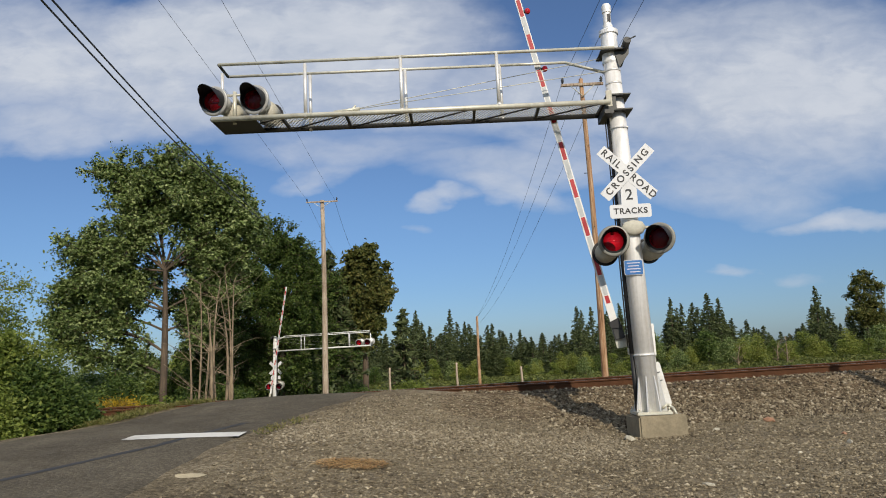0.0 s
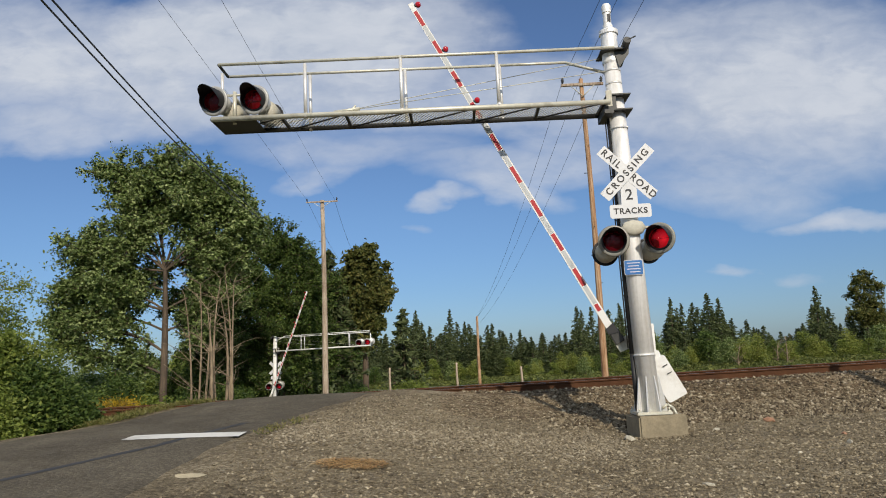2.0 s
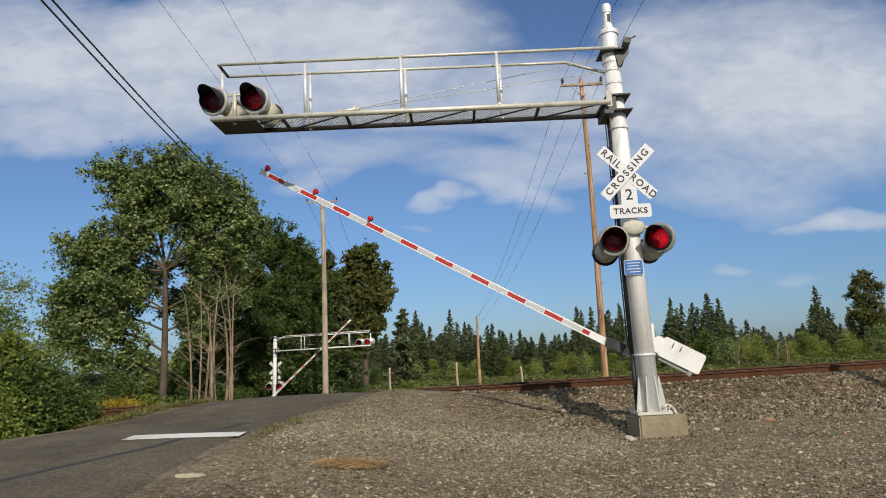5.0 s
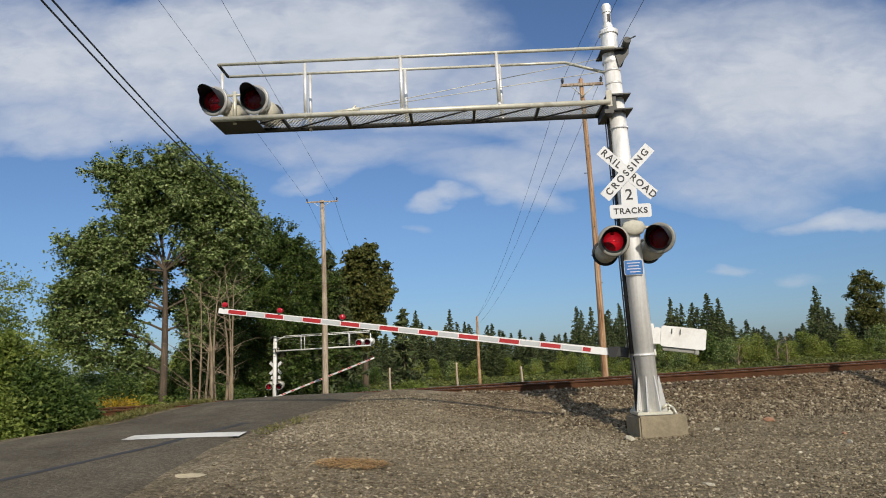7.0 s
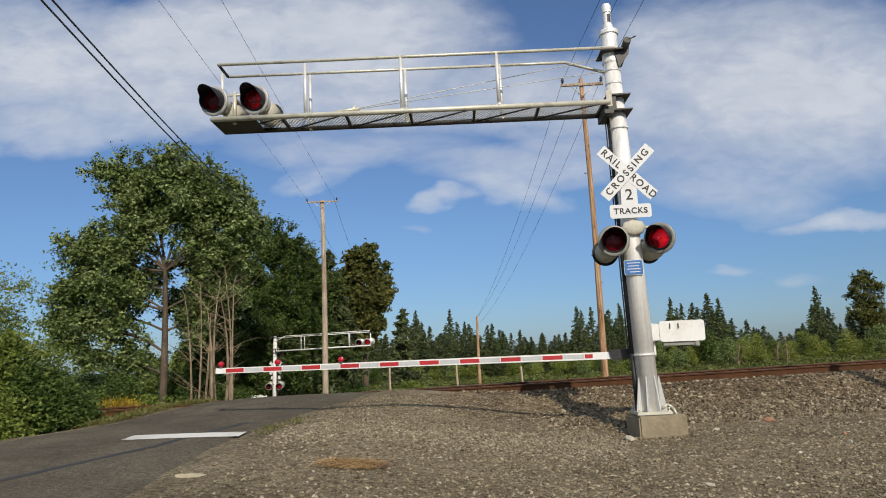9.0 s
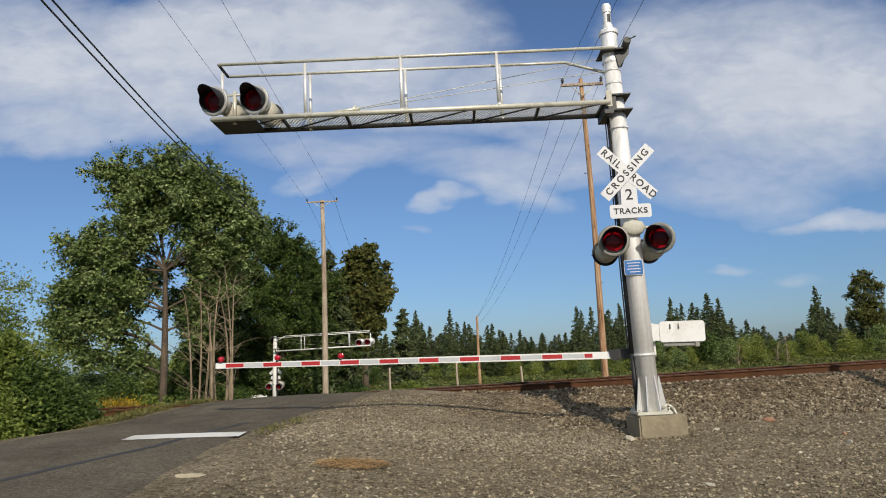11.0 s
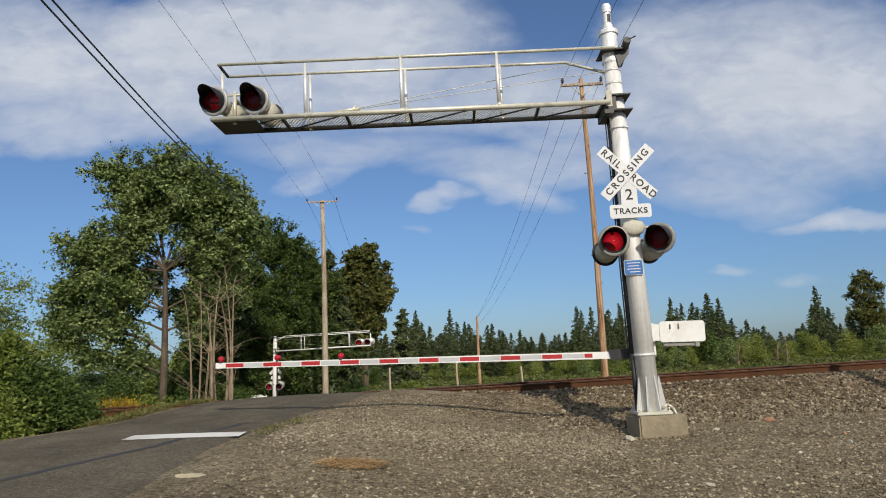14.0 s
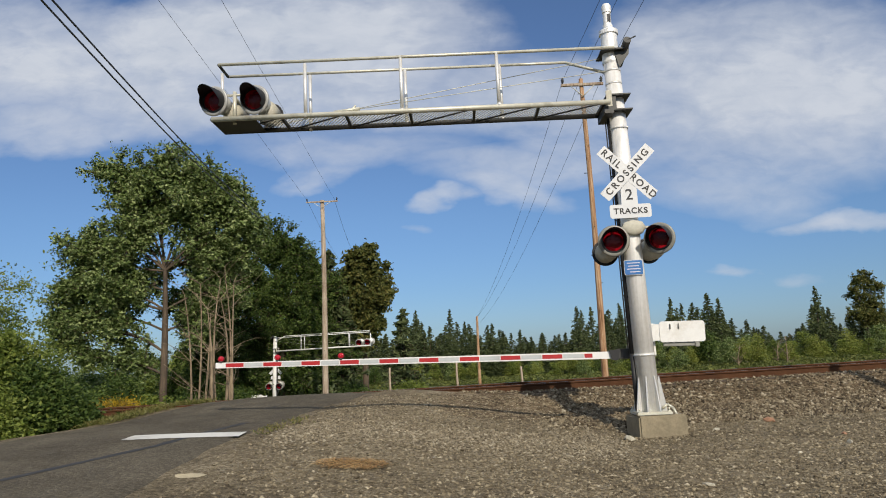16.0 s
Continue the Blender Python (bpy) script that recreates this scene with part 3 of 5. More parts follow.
def stones():
    rng = np.random.default_rng(5)
    x = rng.uniform(-0.6, 14.5, 13000)
    v = -rng.uniform(0.0, 1.0, 13000) ** 0.9 * 3.6 + 0.1
    keep = (x > 1.9 + 0.3 * rng.normal(size=len(x))) | (v > -0.45) & (x > 0.2)
    x, v = x[keep], v[keep]
    xy = np.stack([x, rail_y(x) + v], -1)
    scatter("ballast_stones", xy, 0.016 + 0.036 * rng.uniform(0, 1, len(x)) ** 2.0, M_STONES, "crushed brown and grey ballast stones below the rail", rng, 0.9, shape=octa())
    n = 62000
    x = rng.uniform(-2.9, 10.5, n)
    y = 5.6 + 9.6 * rng.uniform(0, 1, n) ** 1.05
    keep = x > road_right(y) + 0.05 + rng.exponential(0.3, n) * (1 + 4.0 * (y < 10.3))
    xy = np.stack([x, y], -1)[keep]
    scatter("gravel_pebbles", xy, 0.009 + 0.022 * rng.uniform(0, 1, len(xy)) ** 2.6, M_PEBBLES, "small grey and tan pebbles strewn over the shoulder", rng, shape=octa())
    x = rng.uniform(-2.6, 2.6, 9000)
    y = rng.normal(10.7, 0.75, 9000)
    keep = (x > road_right(y) + 0.15) & (y > 8.6) & (x < 3.0)
    xy = np.stack([x, y], -1)[keep]
    scatter("bank_gravel", xy, 0.010 + 0.023 * rng.uniform(0, 1, len(xy)) ** 2.0, M_BANK, "coarse pale gravel on the bank beside the road", rng, shape=octa())
    for x, y, s, lab in ((6.9, 11.2, 0.08, "pale pointed stone on the gravel"), (5.6, 10.3, 0.06, "pale flat stone on the gravel"), (4.55, 9.6, 0.05, "small pale stone on the gravel"),
                         (5.9, 11.0, 0.05, "small orange stone on the gravel"), (6.1, 9.9, 0.055, "pale flat stone on the gravel"),
                         (2.78, 11.45, 0.11, "pale round rock beside the concrete footing"), (5.5, 12.6, 0.09, "brown stone lying on the gravel"),
                         (4.35, 12.0, 0.06, "pale flat stone lying on the gravel"), (2.7, 7.85, 0.07, "pale chip of concrete on the gravel")):
        ob = scatter("rock", np.array([[x, y]]), np.array([s]), M_RUSTROCK if "brown" in lab or "orange" in lab else M_PALEROCK, lab, rng, 0.6)
        ob["category"], ob["kind"] = "rock", ""
        del ob["kind"]
    # dry straw
    n = 700
    r = np.sqrt(rng.uniform(0, 1, n))
    a = rng.uniform(0, 6.28, n)
    cx, cy = -1.13 + 0.42 * r * np.cos(a), 8.2 + 0.28 * r * np.sin(a)
    ang, ln = rng.uniform(0, 6.28, n), rng.uniform(0.03, 0.09, n)
    z = ground_z(cx, cy) + 0.012 + rng.uniform(0, 0.02, n)
    dx, dy = np.cos(ang) * ln, np.sin(ang) * ln
    nx, ny = -np.sin(ang) * 0.003, np.cos(ang) * 0.003
    p = np.stack([np.stack([cx - dx - nx, cy - dy - ny, z], -1), np.stack([cx + dx - nx, cy + dy - ny, z + 0.01], -1),
                  np.stack([cx + dx + nx, cy + dy + ny, z + 0.01], -1), np.stack([cx - dx + nx, cy - dy + ny, z + 0.002], -1)], 1).reshape(-1, 3)
    me = bpy.data.meshes.new("straw")
    me.from_pydata(p.tolist(), [], np.arange(n * 4).reshape(-1, 4).tolist())
    tagged(mesh_part("dry_straw", me, M_STRAW, None, "small heap of dry orange straw on the gravel"), category="straw", kind="stuff")


stones()


# ---------------- crossing signals ----------------
LIT = []      # (shutter, side)


def flasher(parent, m, side, shuttered=True, bulb=None, reach=0.34):
    """A round flashing light with disc, hood and red lens; it faces local -y. A shutter, added to blink the steady
    glow, turns open and shut inside.
    """
    bm = bmesh.new()
    ax = m @ pose(0, 0, 0, 90, 0, 0)      # local z of the lathe points to -y
    lathe(bm, [(0.02, -0.38), (0.12, -0.37), (0.17, -0.33), (0.182, -0.25), (0.182, -0.01), (0.172, -0.005)], Matrix(), 28, 0, cap0=True)
    body = part("flasher", bm, M_ALU if shuttered else M_CREAM, parent, "round railroad flashing light")
    body.matrix_basis = ax
    bm = bmesh.new()
    e = 0.262 if shuttered else 0.228
    lathe(bm, [(0.204, -0.012), (e - 0.016, -0.002), (e, -0.02), (e, -0.035), (e - 0.02, -0.02), (0.178, -0.03)], Matrix(), 36)
    part("disc", bm, (M_DISC if bulb else M_GREY) if shuttered else M_BLACK, body, "grey round background disc" if shuttered else "black round background disc")
    bm = bmesh.new()      # hood: open below
    k, rows = 26, []
    for j, (r, d) in enumerate(((0.208, -0.03), (0.205, 0.12), (0.198, reach))):
        row = []
        for i in range(k + 1):
            a = math.pi * (-0.22 + 1.44 * i / k)
            cut = 1.0 if j < 2 else max(0.30, math.sin(max(0.0, min(math.pi, (a + 0.3)))) ** 0.5 if 0 < a + 0.3 < math.pi + 0.6 else 0.3)
            row.append((r * math.cos(a), r * math.sin(a), d * (cut if j == 2 else 1.0) if d * cut > 0.12 or j < 2 else 0.125))
        rows.append(row)
    for t in (0.0, -0.006):
        vs = [[bm.verts.new((x * (1 + t * 5), y * (1 + t * 5), z)) for x, y, z in row] for row in rows]
        for a, b in zip(vs, vs[1:]):
            for i in range(k):
                bm.faces.new((a[i], a[i + 1], b[i + 1], b[i])).smooth = True
    lathe(bm, [(0.207, -0.008), (0.17, -0.002)], Matrix(), 28)
    part("hood", bm, M_BLACK, body, "matt black hood")
    bm = bmesh.new()
    lathe(bm, [(0.172, 0.0), (0.15, 0.012), (0.1, 0.025), (0.05, 0.031), (0.004, 0.033)], Matrix(), 28)
    part("lens", bm, M_LENS, body, "round red glass lens")
    if shuttered:
        bm = bmesh.new()
        lathe(bm, [(0.172, 0.06), (0.155, 0.02), (0.1, 0.004), (0.004, 0.0)], Matrix(), 24)
        b = part("reflector", bm, bulb or M_BULB, body, "glowing lamp reflector")
        b.matrix_basis = pose(0, 0, -0.325)
        # added shutter and baffle: they block the always-glowing reflector so the lamp flashes
        bm = bmesh.new()
        lathe(bm, [(0.004, 0.001), (0.166, 0.001), (0.166, -0.001), (0.004, -0.001)], Matrix(), 24)
        ring = bmesh.new()
        lathe(ring, [(0.183, -0.150), (0.167, -0.150), (0.167, -0.152), (0.183, -0.152)], Matrix(), 28)
        part("baffle", ring, M_BLACK, body, "black ring added to block light round the shutter")
        sh = part("shutter", bm, M_BLACK, body, "black shutter added to blink the lamp")
        LIT.append((sh, side, 102 if bulb else 94))
    return body


def crossing_signal(m, label, near):
    """Mast with cantilever walkway, crossbuck, lights and gate; local x runs along the cantilever away from the road, z up."""
    s = thing("crossing_signal", m, label, "railroad signal", "signals of the crossing")
    lean = lambda z: 0.06 - 0.0215 * z      # the mast leans slightly towards the road
    # footing and mast
    bm = bmesh.new()
    box(bm, (0.13, 0, 0.16), (0.80, 0.64, 0.48), Matrix.Rotation(0.12, 4, "Z"), bevel=0.025)
    part("footing", bm, M_CONCRETE, s, "square weathered concrete footing")
    bm = bmesh.new()
    box(bm, (0.05, 0, 0.432), (0.56, 0.56, 0.045), bevel=0.006)
    part("base_plate", bm, M_GALV, s, "thick steel base plate")
    bm = bmesh.new()
    rod(bm, (lean(0.45), 0, 0.45), (lean(6.55), 0, 6.55), 0.172, 0.140, 32)
    part("mast", bm, M_MAST if near else M_WHITEPAINT, s, "shiny silver aluminium mast")
    for a in range(8):
        bm = bmesh.new()
        r = math.radians(22.5 + a * 45)
        mm = pose(0.05, 0, 0.455, 0, 0, math.degrees(r))
        prism(bm, [(0.165, 0), (0.27, 0), (0.265, 0.05), (0.185, 0.55), (0.165, 0.57)], 0.018, mm @ Matrix.Translation((0, -0.009, 0)))
        part("stiffener", bm, M_ALU, s)
    for a in range(4):
        bm = bmesh.new()
        x, y = 0.05 + 0.24 * (1 if a % 2 else -1), 0.24 * (1 if a > 1 else -1)
        rod(bm, (x, y, 0.45), (x, y, 0.475), 0.035, 0.03, 6)
        rod(bm, (x, y, 0.47), (x, y, 0.52), 0.014, 0.014, 8)
        part("bolt", bm, M_GALV, s)
    for z, r, out in ((1.37, 0.167, 0.012), (5.30, 0.146, 0.012), (6.12, 0.141, 0.004), (6.36, 0.141, 0.004)):
        bm = bmesh.new()
        lathe(bm, [(r - 0.01, -0.02), (r + out, -0.018), (r + out, 0.018), (r - 0.01, 0.02)], Matrix.Translation((lean(z), 0, z)), 32)
        for i in range(4 if out > 0.01 else 0):
            a = i * math.pi / 2 + 0.9
            rod(bm, (lean(z) + (r + 0.005) * math.cos(a), (r + 0.005) * math.sin(a), z), (lean(z) + (r + 0.03) * math.cos(a), (r + 0.03) * math.sin(a), z), 0.016, 0.014, 6)
        part("clamp_ring", bm, M_ALU, s)
    bm = bmesh.new()
    cap = [(0.142, 6.5), (0.152, 6.53), (0.152, 6.58), (0.147, 6.60), (0.145, 7.05), (0.168, 7.055), (0.168, 7.125), (0.155, 7.135), (0.09, 7.14), (0.085, 7.15)]
    lathe(bm, cap if near else [(r, z - 0.1) for r, z in cap[:4]] + [(0.12, 6.72), (0.02, 6.78)], Matrix.Translation((lean(6.8), 0, 0)), 28, cap1=True, sharp=True)
    part("mast_cap", bm, M_MAST, s, "stepped cap on the mast")
    if near:
        bm = bmesh.new()
        lathe(bm, [(0.088, 7.13), (0.088, 7.24), (0.070, 7.25), (0.070, 7.47), (0.082, 7.48), (0.082, 7.61), (0.06, 7.645)], Matrix.Translation((lean(6.8), 0, 0)), 24, cap1=True, sharp=True)
        bell = part("bell", bm, M_MAST, s, "slotted warning bell housing on top")
        bm = bmesh.new()
        box(bm, (lean(6.8) + 0.012, -0.05, 7.36), (0.07, 0.05, 0.17), bevel=0.01)
        part("slot", bm, M_BLACK, bell)
    # bracket plates round the mast
    for z, w in ((6.68, 0.42), (5.84, 0.42), (5.57, 0.44)):
        bm = bmesh.new()
        prism(bm, [(-w / 2, -0.26), (w / 2, -0.26), (w / 2, 0.26), (-w / 2, 0.26)], 0.022, pose(lean(z), 0, z, 90, 0, 0))
        part("bracket_plate", bm, M_DARKSTEEL, s)
    bm = bmesh.new()
    for y in (-0.27, 0.27):
        box(bm, (-0.24, y, 5.74), (0.10, 0.03, 0.36), bevel=0.008)
    part("walkway_bracket", bm, M_CREAM, s)
    bm = bmesh.new()
    box(bm, (-0.26, 0, 5.56), (0.16, 0.62, 0.12))
    box(bm, (-0.16, 0, 5.72), (0.10, 0.46, 0.24))
    part("walkway_seat", bm, M_DARKSTEEL, s, "dark steel walkway seat")
    bm = bmesh.new()
    rod(bm, (0.15, -0.34, 6.80), (0.13, 0.32, 6.62), 0.066, 0.066, 18)
    prism(bm, [(0.02, 6.38), (0.20, 6.62), (0.22, 6.78), (-0.06, 6.70)], 0.03, Matrix.Translation((0, -0.16, 0)))
    rod(bm, (0.16, -0.33, 6.80), (0.30, -0.33, 6.86), 0.012, 0.012, 6)
    part("stay_bracket", bm, M_DARKSTEEL, s, "dark pipe bracket for the stays")
    # cantilever walkway
    far_end = -7.13
    front, back, zw = -0.38, 0.31, 5.67
    # near back chord is darker than the front one; the far signal's pair is whiter
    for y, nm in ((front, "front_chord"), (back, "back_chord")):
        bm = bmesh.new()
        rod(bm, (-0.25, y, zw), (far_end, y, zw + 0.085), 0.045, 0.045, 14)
        part(nm, bm, M_WHITEPAINT if not near else M_GALV if y < 0 else M_DARKSTEEL, s, "round galvanised tube" if y < 0 else "dark round tube")
    bm = bmesh.new()
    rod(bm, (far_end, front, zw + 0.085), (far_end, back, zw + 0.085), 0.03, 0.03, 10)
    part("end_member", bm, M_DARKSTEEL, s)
    rise = lambda x: zw + 0.085 * x / far_end
    xs = [-0.35 - i * (abs(far_end) - 0.45) / 6 for i in range(7)]
    for x in xs:
        bm = bmesh.new()
        box(bm, (x, (front + back) / 2, rise(x) - 0.005), (0.045, back - front, 0.05))
        part("cross_member", bm, M_DARKSTEEL, s)
    for i, (a, b) in enumerate(zip(xs, xs[1:])):
        bm = bmesh.new()
        rod(bm, (a, front, rise(a) - 0.015), (b, back, rise(b) - 0.015), 0.014, 0.016, 6)
        part("brace", bm, M_DARKSTEEL, s)
    # expanded-metal deck: crossed thin strands
    bm = bmesh.new()
    if near:
        step, x = 0.062, -0.3
        w = back - front
        while x > far_end - w:
            for sgn in (1, -1):
                y0, y1 = (front, back) if sgn > 0 else (back, front)
                x0, x1 = x, x + w * 0.55
                if x1 > -0.3:
                    t = (-0.3 - x0) / (x1 - x0)
                    x1, y1 = -0.3, y0 + (y1 - y0) * t
                if x0 < far_end:
                    t = (far_end - x0) / (x1 - x0)
                    x0, y0 = far_end, y0 + (y1 - y0) * t
                if x1 > x0 + 0.01:
                    m2, ln = frame_to((x0, y0, rise(x0) + 0.03), (x1, y1, rise(x1) + 0.03))
                    box(bm, (0, 0, ln / 2), (0.007, 0.010, ln), m2)
            x -= step
    else:
        for k in range(9):
            y = front + (back - front) * k / 8
            rod(bm, (-0.3, y, zw + 0.02), (far_end, y, zw + 0.10), 0.006, 0.006, 4)
    part("deck_mesh", bm, M_GALV if near else M_WHITEPAINT, s, "expanded metal walkway deck")
    if near:
        bm = bmesh.new()
        box(bm, (far_end + 0.40, (front + back) / 2, rise(far_end) - 0.03), (0.72, back - front - 0.06, 0.012))
        part("end_plate", bm, M_DARKSTEEL, s, "dark steel plate under the walkway end")
    # hand rails and posts
    zt = 6.64
    bm = bmesh.new()
    rod(bm, (-0.10, front, zt + 0.01), (far_end + 0.12, front, zt + 0.11), 0.028, 0.028, 10)
    part("hand_rail", bm, M_GALV if near else M_WHITEPAINT, s)
    bm = bmesh.new()
    pipe(bm, [(-0.16, 0.08, 6.38), (-0.85, back, 6.72), (-2.2, back, 6.74), (far_end + 0.06, back, 6.82)], 0.027)
    part("hand_rail", bm, M_GALV if near else M_WHITEPAINT, s)
    bm = bmesh.new()
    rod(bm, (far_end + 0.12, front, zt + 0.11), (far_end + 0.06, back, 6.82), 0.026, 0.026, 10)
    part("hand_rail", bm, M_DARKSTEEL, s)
    for x, xb in ((-5.49, -5.545), (-3.815, -3.79), (-2.145, -2.05)):
        for xx, y, zz in ((x, front, zt + 0.02), (xb, back, 6.74)):
            bm = bmesh.new()
            rod(bm, (xx, y, zw + 0.02), (xx, y, zz + 0.02), 0.033, 0.030, 10)
            rod(bm, (xx, y, zw + 0.03), (xx, y, zw + 0.09), 0.045, 0.04, 10)
            part("rail_post", bm, M_ALU, s)
    if near:
        bm = bmesh.new()
        rod(bm, (far_end + 0.16, front + 0.08, zw + 0.4), (far_end + 0.16, front + 0.08, zt - 0.02), 0.03, 0.03, 8)
        part("rail_post", bm, M_ALU, s)
    else:
        bm = bmesh.new()
        rod(bm, (far_end + 0.1, front, zw), (far_end + 0.1, front, zt + 0.05), 0.04, 0.04, 8)
        part("rail_post", bm, M_WHITEPAINT, s)
    # stays
    for a, b in (((-0.22, -0.05, 6.36), (-4.85, front - 0.02, 5.76)), ((-0.3, -0.05, 6.6), (-6.4, back, 5.80))):
        bm = bmesh.new()
        rod(bm, a, b, 0.0065, 0.0065, 6)
        d = (Vector(a) - Vector(b)).normalized()
        rod(bm, Vector(b), Vector(b) + d * 0.22, 0.014, 0.014, 6)
        part("stay", bm, M_GALV, s)
    bm = bmesh.new()
    rod(bm, (-5.0, front, 5.76), (-4.55, front - 0.01, 5.80), 0.03, 0.03, 6)
    rod(bm, (-4.75, front, 5.74), (-4.62, front, 5.86), 0.018, 0.018, 6)
    part("turnbuckle", bm, M_GALV, s)
    # crossbuck
    if near:
        blade(s, "RAILROAD", 45, -0.205, 0)
        blade(s, "CROSSING", -45, -0.225, 1)
    else:
        blade(s, "", 45, -0.205, 0)
        blade(s, "", -45, -0.225, 1)
    bm = bmesh.new()
    prism(bm, [(-0.135, 4.22), (0.0, 4.33), (0.135, 4.22), (0.14, 3.90), (-0.14, 3.90)], 0.006, Matrix.Translation((-0.03, -0.2, 0)))
    n2 = part("number_plate", bm, M_WHITE, s, "white sheet sign with the number 2")
    bm = bmesh.new()
    rounded_plate(bm, -0.03, 3.785, 0.70, 0.235, 0.035, 0.006, -0.214)
    n3 = part("tracks_sign", bm, M_WHITE, s, "white sheet sign reading tracks")
    lettering("2", 0.26, M_LETTER, n2, pose(-0.03, -0.2025, 4.065))
    lettering("TRACKS", 0.14, M_LETTER, n3, pose(-0.03, -0.2165, 3.785), spacing=1.15)
    # lights on the mast
    bm = bmesh.new()
    rod(bm, (-0.42, -0.14, 3.50), (0.42, -0.14, 3.50), 0.028, 0.028, 10)
    lathe(bm, [(0.16, -0.02), (0.19, 0.0), (0.19, 0.10), (0.15, 0.13), (0.05, 0.14), (0.005, 0.14)], pose(0, -0.10, 3.50, 90, 0, 0) @ Matrix.Diagonal((1.1, 0.72, 1, 1)), 8)
    for x in (-0.36, 0.36):
        rod(bm, (x, -0.14, 3.50), (x, -0.14, 3.405), 0.03, 0.03, 8)
        rod(bm, (x, 0.03, 3.20), (x, 0.0, 3.44), 0.03, 0.03, 8)
        rod(bm, (x, 0.0, 3.44), (x, -0.14, 3.50), 0.03, 0.03, 8)
    part("light_arm", bm, M_CREAM, s, "cream cross arm with junction box")
    flasher(s, pose(-0.39, -0.36, 3.265, 4, 0, -9 if near else 0), "L")
    flasher(s, pose(0.36, -0.36, 3.275, 4, 0, -30 if near else 0), "R")
    flasher(s, pose(-0.41, 0.32, 3.16, 0, 0, 176), "R", not near)
    flasher(s, pose(0.33, 0.32, 3.16, 0, 0, 190), "L", not near)
    # lights at the end of the walkway
    px = far_end + 0.36
    bm = bmesh.new()
    rod(bm, (px, front + 0.14, zw + 0.03), (px, front + 0.14, zw + 0.62), 0.035, 0.035, 10)
    rod(bm, (px - 0.30, front + 0.14, zw + 0.56), (px + 0.36, front + 0.14, zw + 0.56), 0.024, 0.024, 8)
    for x in (px - 0.28, px + 0.34):
        rod(bm, (x, front + 0.14, zw + 0.56), (x, front + 0.14, zw + 0.515), 0.03, 0.03, 8)
    rod(bm, (px, front + 0.14, zw + 0.50), (px, front + 0.45, zw + 0.50), 0.04, 0.04, 8)
    part("light_arm", bm, M_GALV, s)
    flasher(s, pose(px - 0.31, front - 0.06, zw + 0.40, 6, 0, -11 if near else 0), "L", True, M_BULBSIDE, 0.38)
    flasher(s, pose(px + 0.40, front - 0.06, zw + 0.385, 6, 0, -8 if near else 0), "R", True, M_BULBSIDE, 0.38)
    flasher(s, pose(px - 0.10, front + 0.62, zw + 0.32, 0, 0, 180), "R", not near, None if near else M_BULB)
    flasher(s, pose(px + 0.52, front + 0.62, zw + 0.32, 0, 0, 180), "L", not near, None if near else M_BULB)
    # conduit, blue plate
    bm = bmesh.new()
    pipe(bm, [(-0.145, 0.05, 0.45), (-0.16, 0.05, 1.4), (-0.205, 0.03, 5.5)], 0.040)
    part("conduit", bm, M_BLACK, s, "thick black cable conduit")
    bm = bmesh.new()
    for i in range(14):
        z = 1.6 + i * 0.26
        rod(bm, (-0.14 - 0.012 * z, 0.05, z), (-0.20 - 0.012 * z, 0.05, z), 0.012, 0.012, 6)
    rod(bm, (-0.218, 0.05, 1.5), (-0.265, 0.05, 5.45), 0.012, 0.012, 6)
    part("step_rungs", bm, M_DARKSTEEL, s)
    bm = bmesh.new()
    rounded_plate(bm, -0.06, 2.825, 0.30, 0.235, 0.02, 0.006, -0.19)
    bp = part("notice_plate", bm, M_BLUE, s, "small blue notice plate")
    bm = bmesh.new()
    rounded_plate(bm, -0.06, 2.825, 0.315, 0.25, 0.022, 0.004, -0.185)
    part("plate_border", bm, M_WHITE, bp)
    for i, (w, dz) in enumerate(((0.21, 0.075), (0.18, 0.025), (0.22, -0.025), (0.17, -0.075))):
        bm = bmesh.new()
        box(bm, (-0.06 + (0.02 if i == 3 else 0), -0.192, 2.825 + dz), (w, 0.003, 0.013))
        part("text_bar", bm, M_WHITE, bp)
    bm = bmesh.new()
    pipe(bm, [(0.22, -0.12, 0.50), (0.30, -0.12, 0.56), (0.38, -0.14, 0.50), (0.44, -0.16, 0.36), (0.47, -0.18, 0.1)], 0.022)
    part("cable_hose", bm, M_GALV, s, "grey cable hose")
    # gate mechanism
    bm = bmesh.new()
    box(bm, (0.14, 0.60, 1.56), (0.34, 0.40, 0.66), bevel=0.03)
    box(bm, (0.0, 0.36, 1.30), (0.10, 0.50, 0.10), bevel=0.01)
    box(bm, (0.30, 0.50, 1.62), (0.11, 0.10, 0.56), bevel=0.01)
    part("gate_mechanism", bm, M_WHITEPAINT, s, "white gate motor housing")
    return s


def rounded_plate(bm, cx, cz, w, h, r, thick, y):
    pts = []
    for qx, qz, a0 in ((1, 1, 0), (-1, 1, 90), (-1, -1, 180), (1, -1, 270)):
        for i in range(5):
            a = radians(a0 + i * 22.5)
            pts.append((cx + qx * (w / 2 - r) + r * math.cos(a), cz + qz * (h / 2 - r) + r * math.sin(a)))
    prism(bm, pts, thick, Matrix.Translation((0, y, 0)))


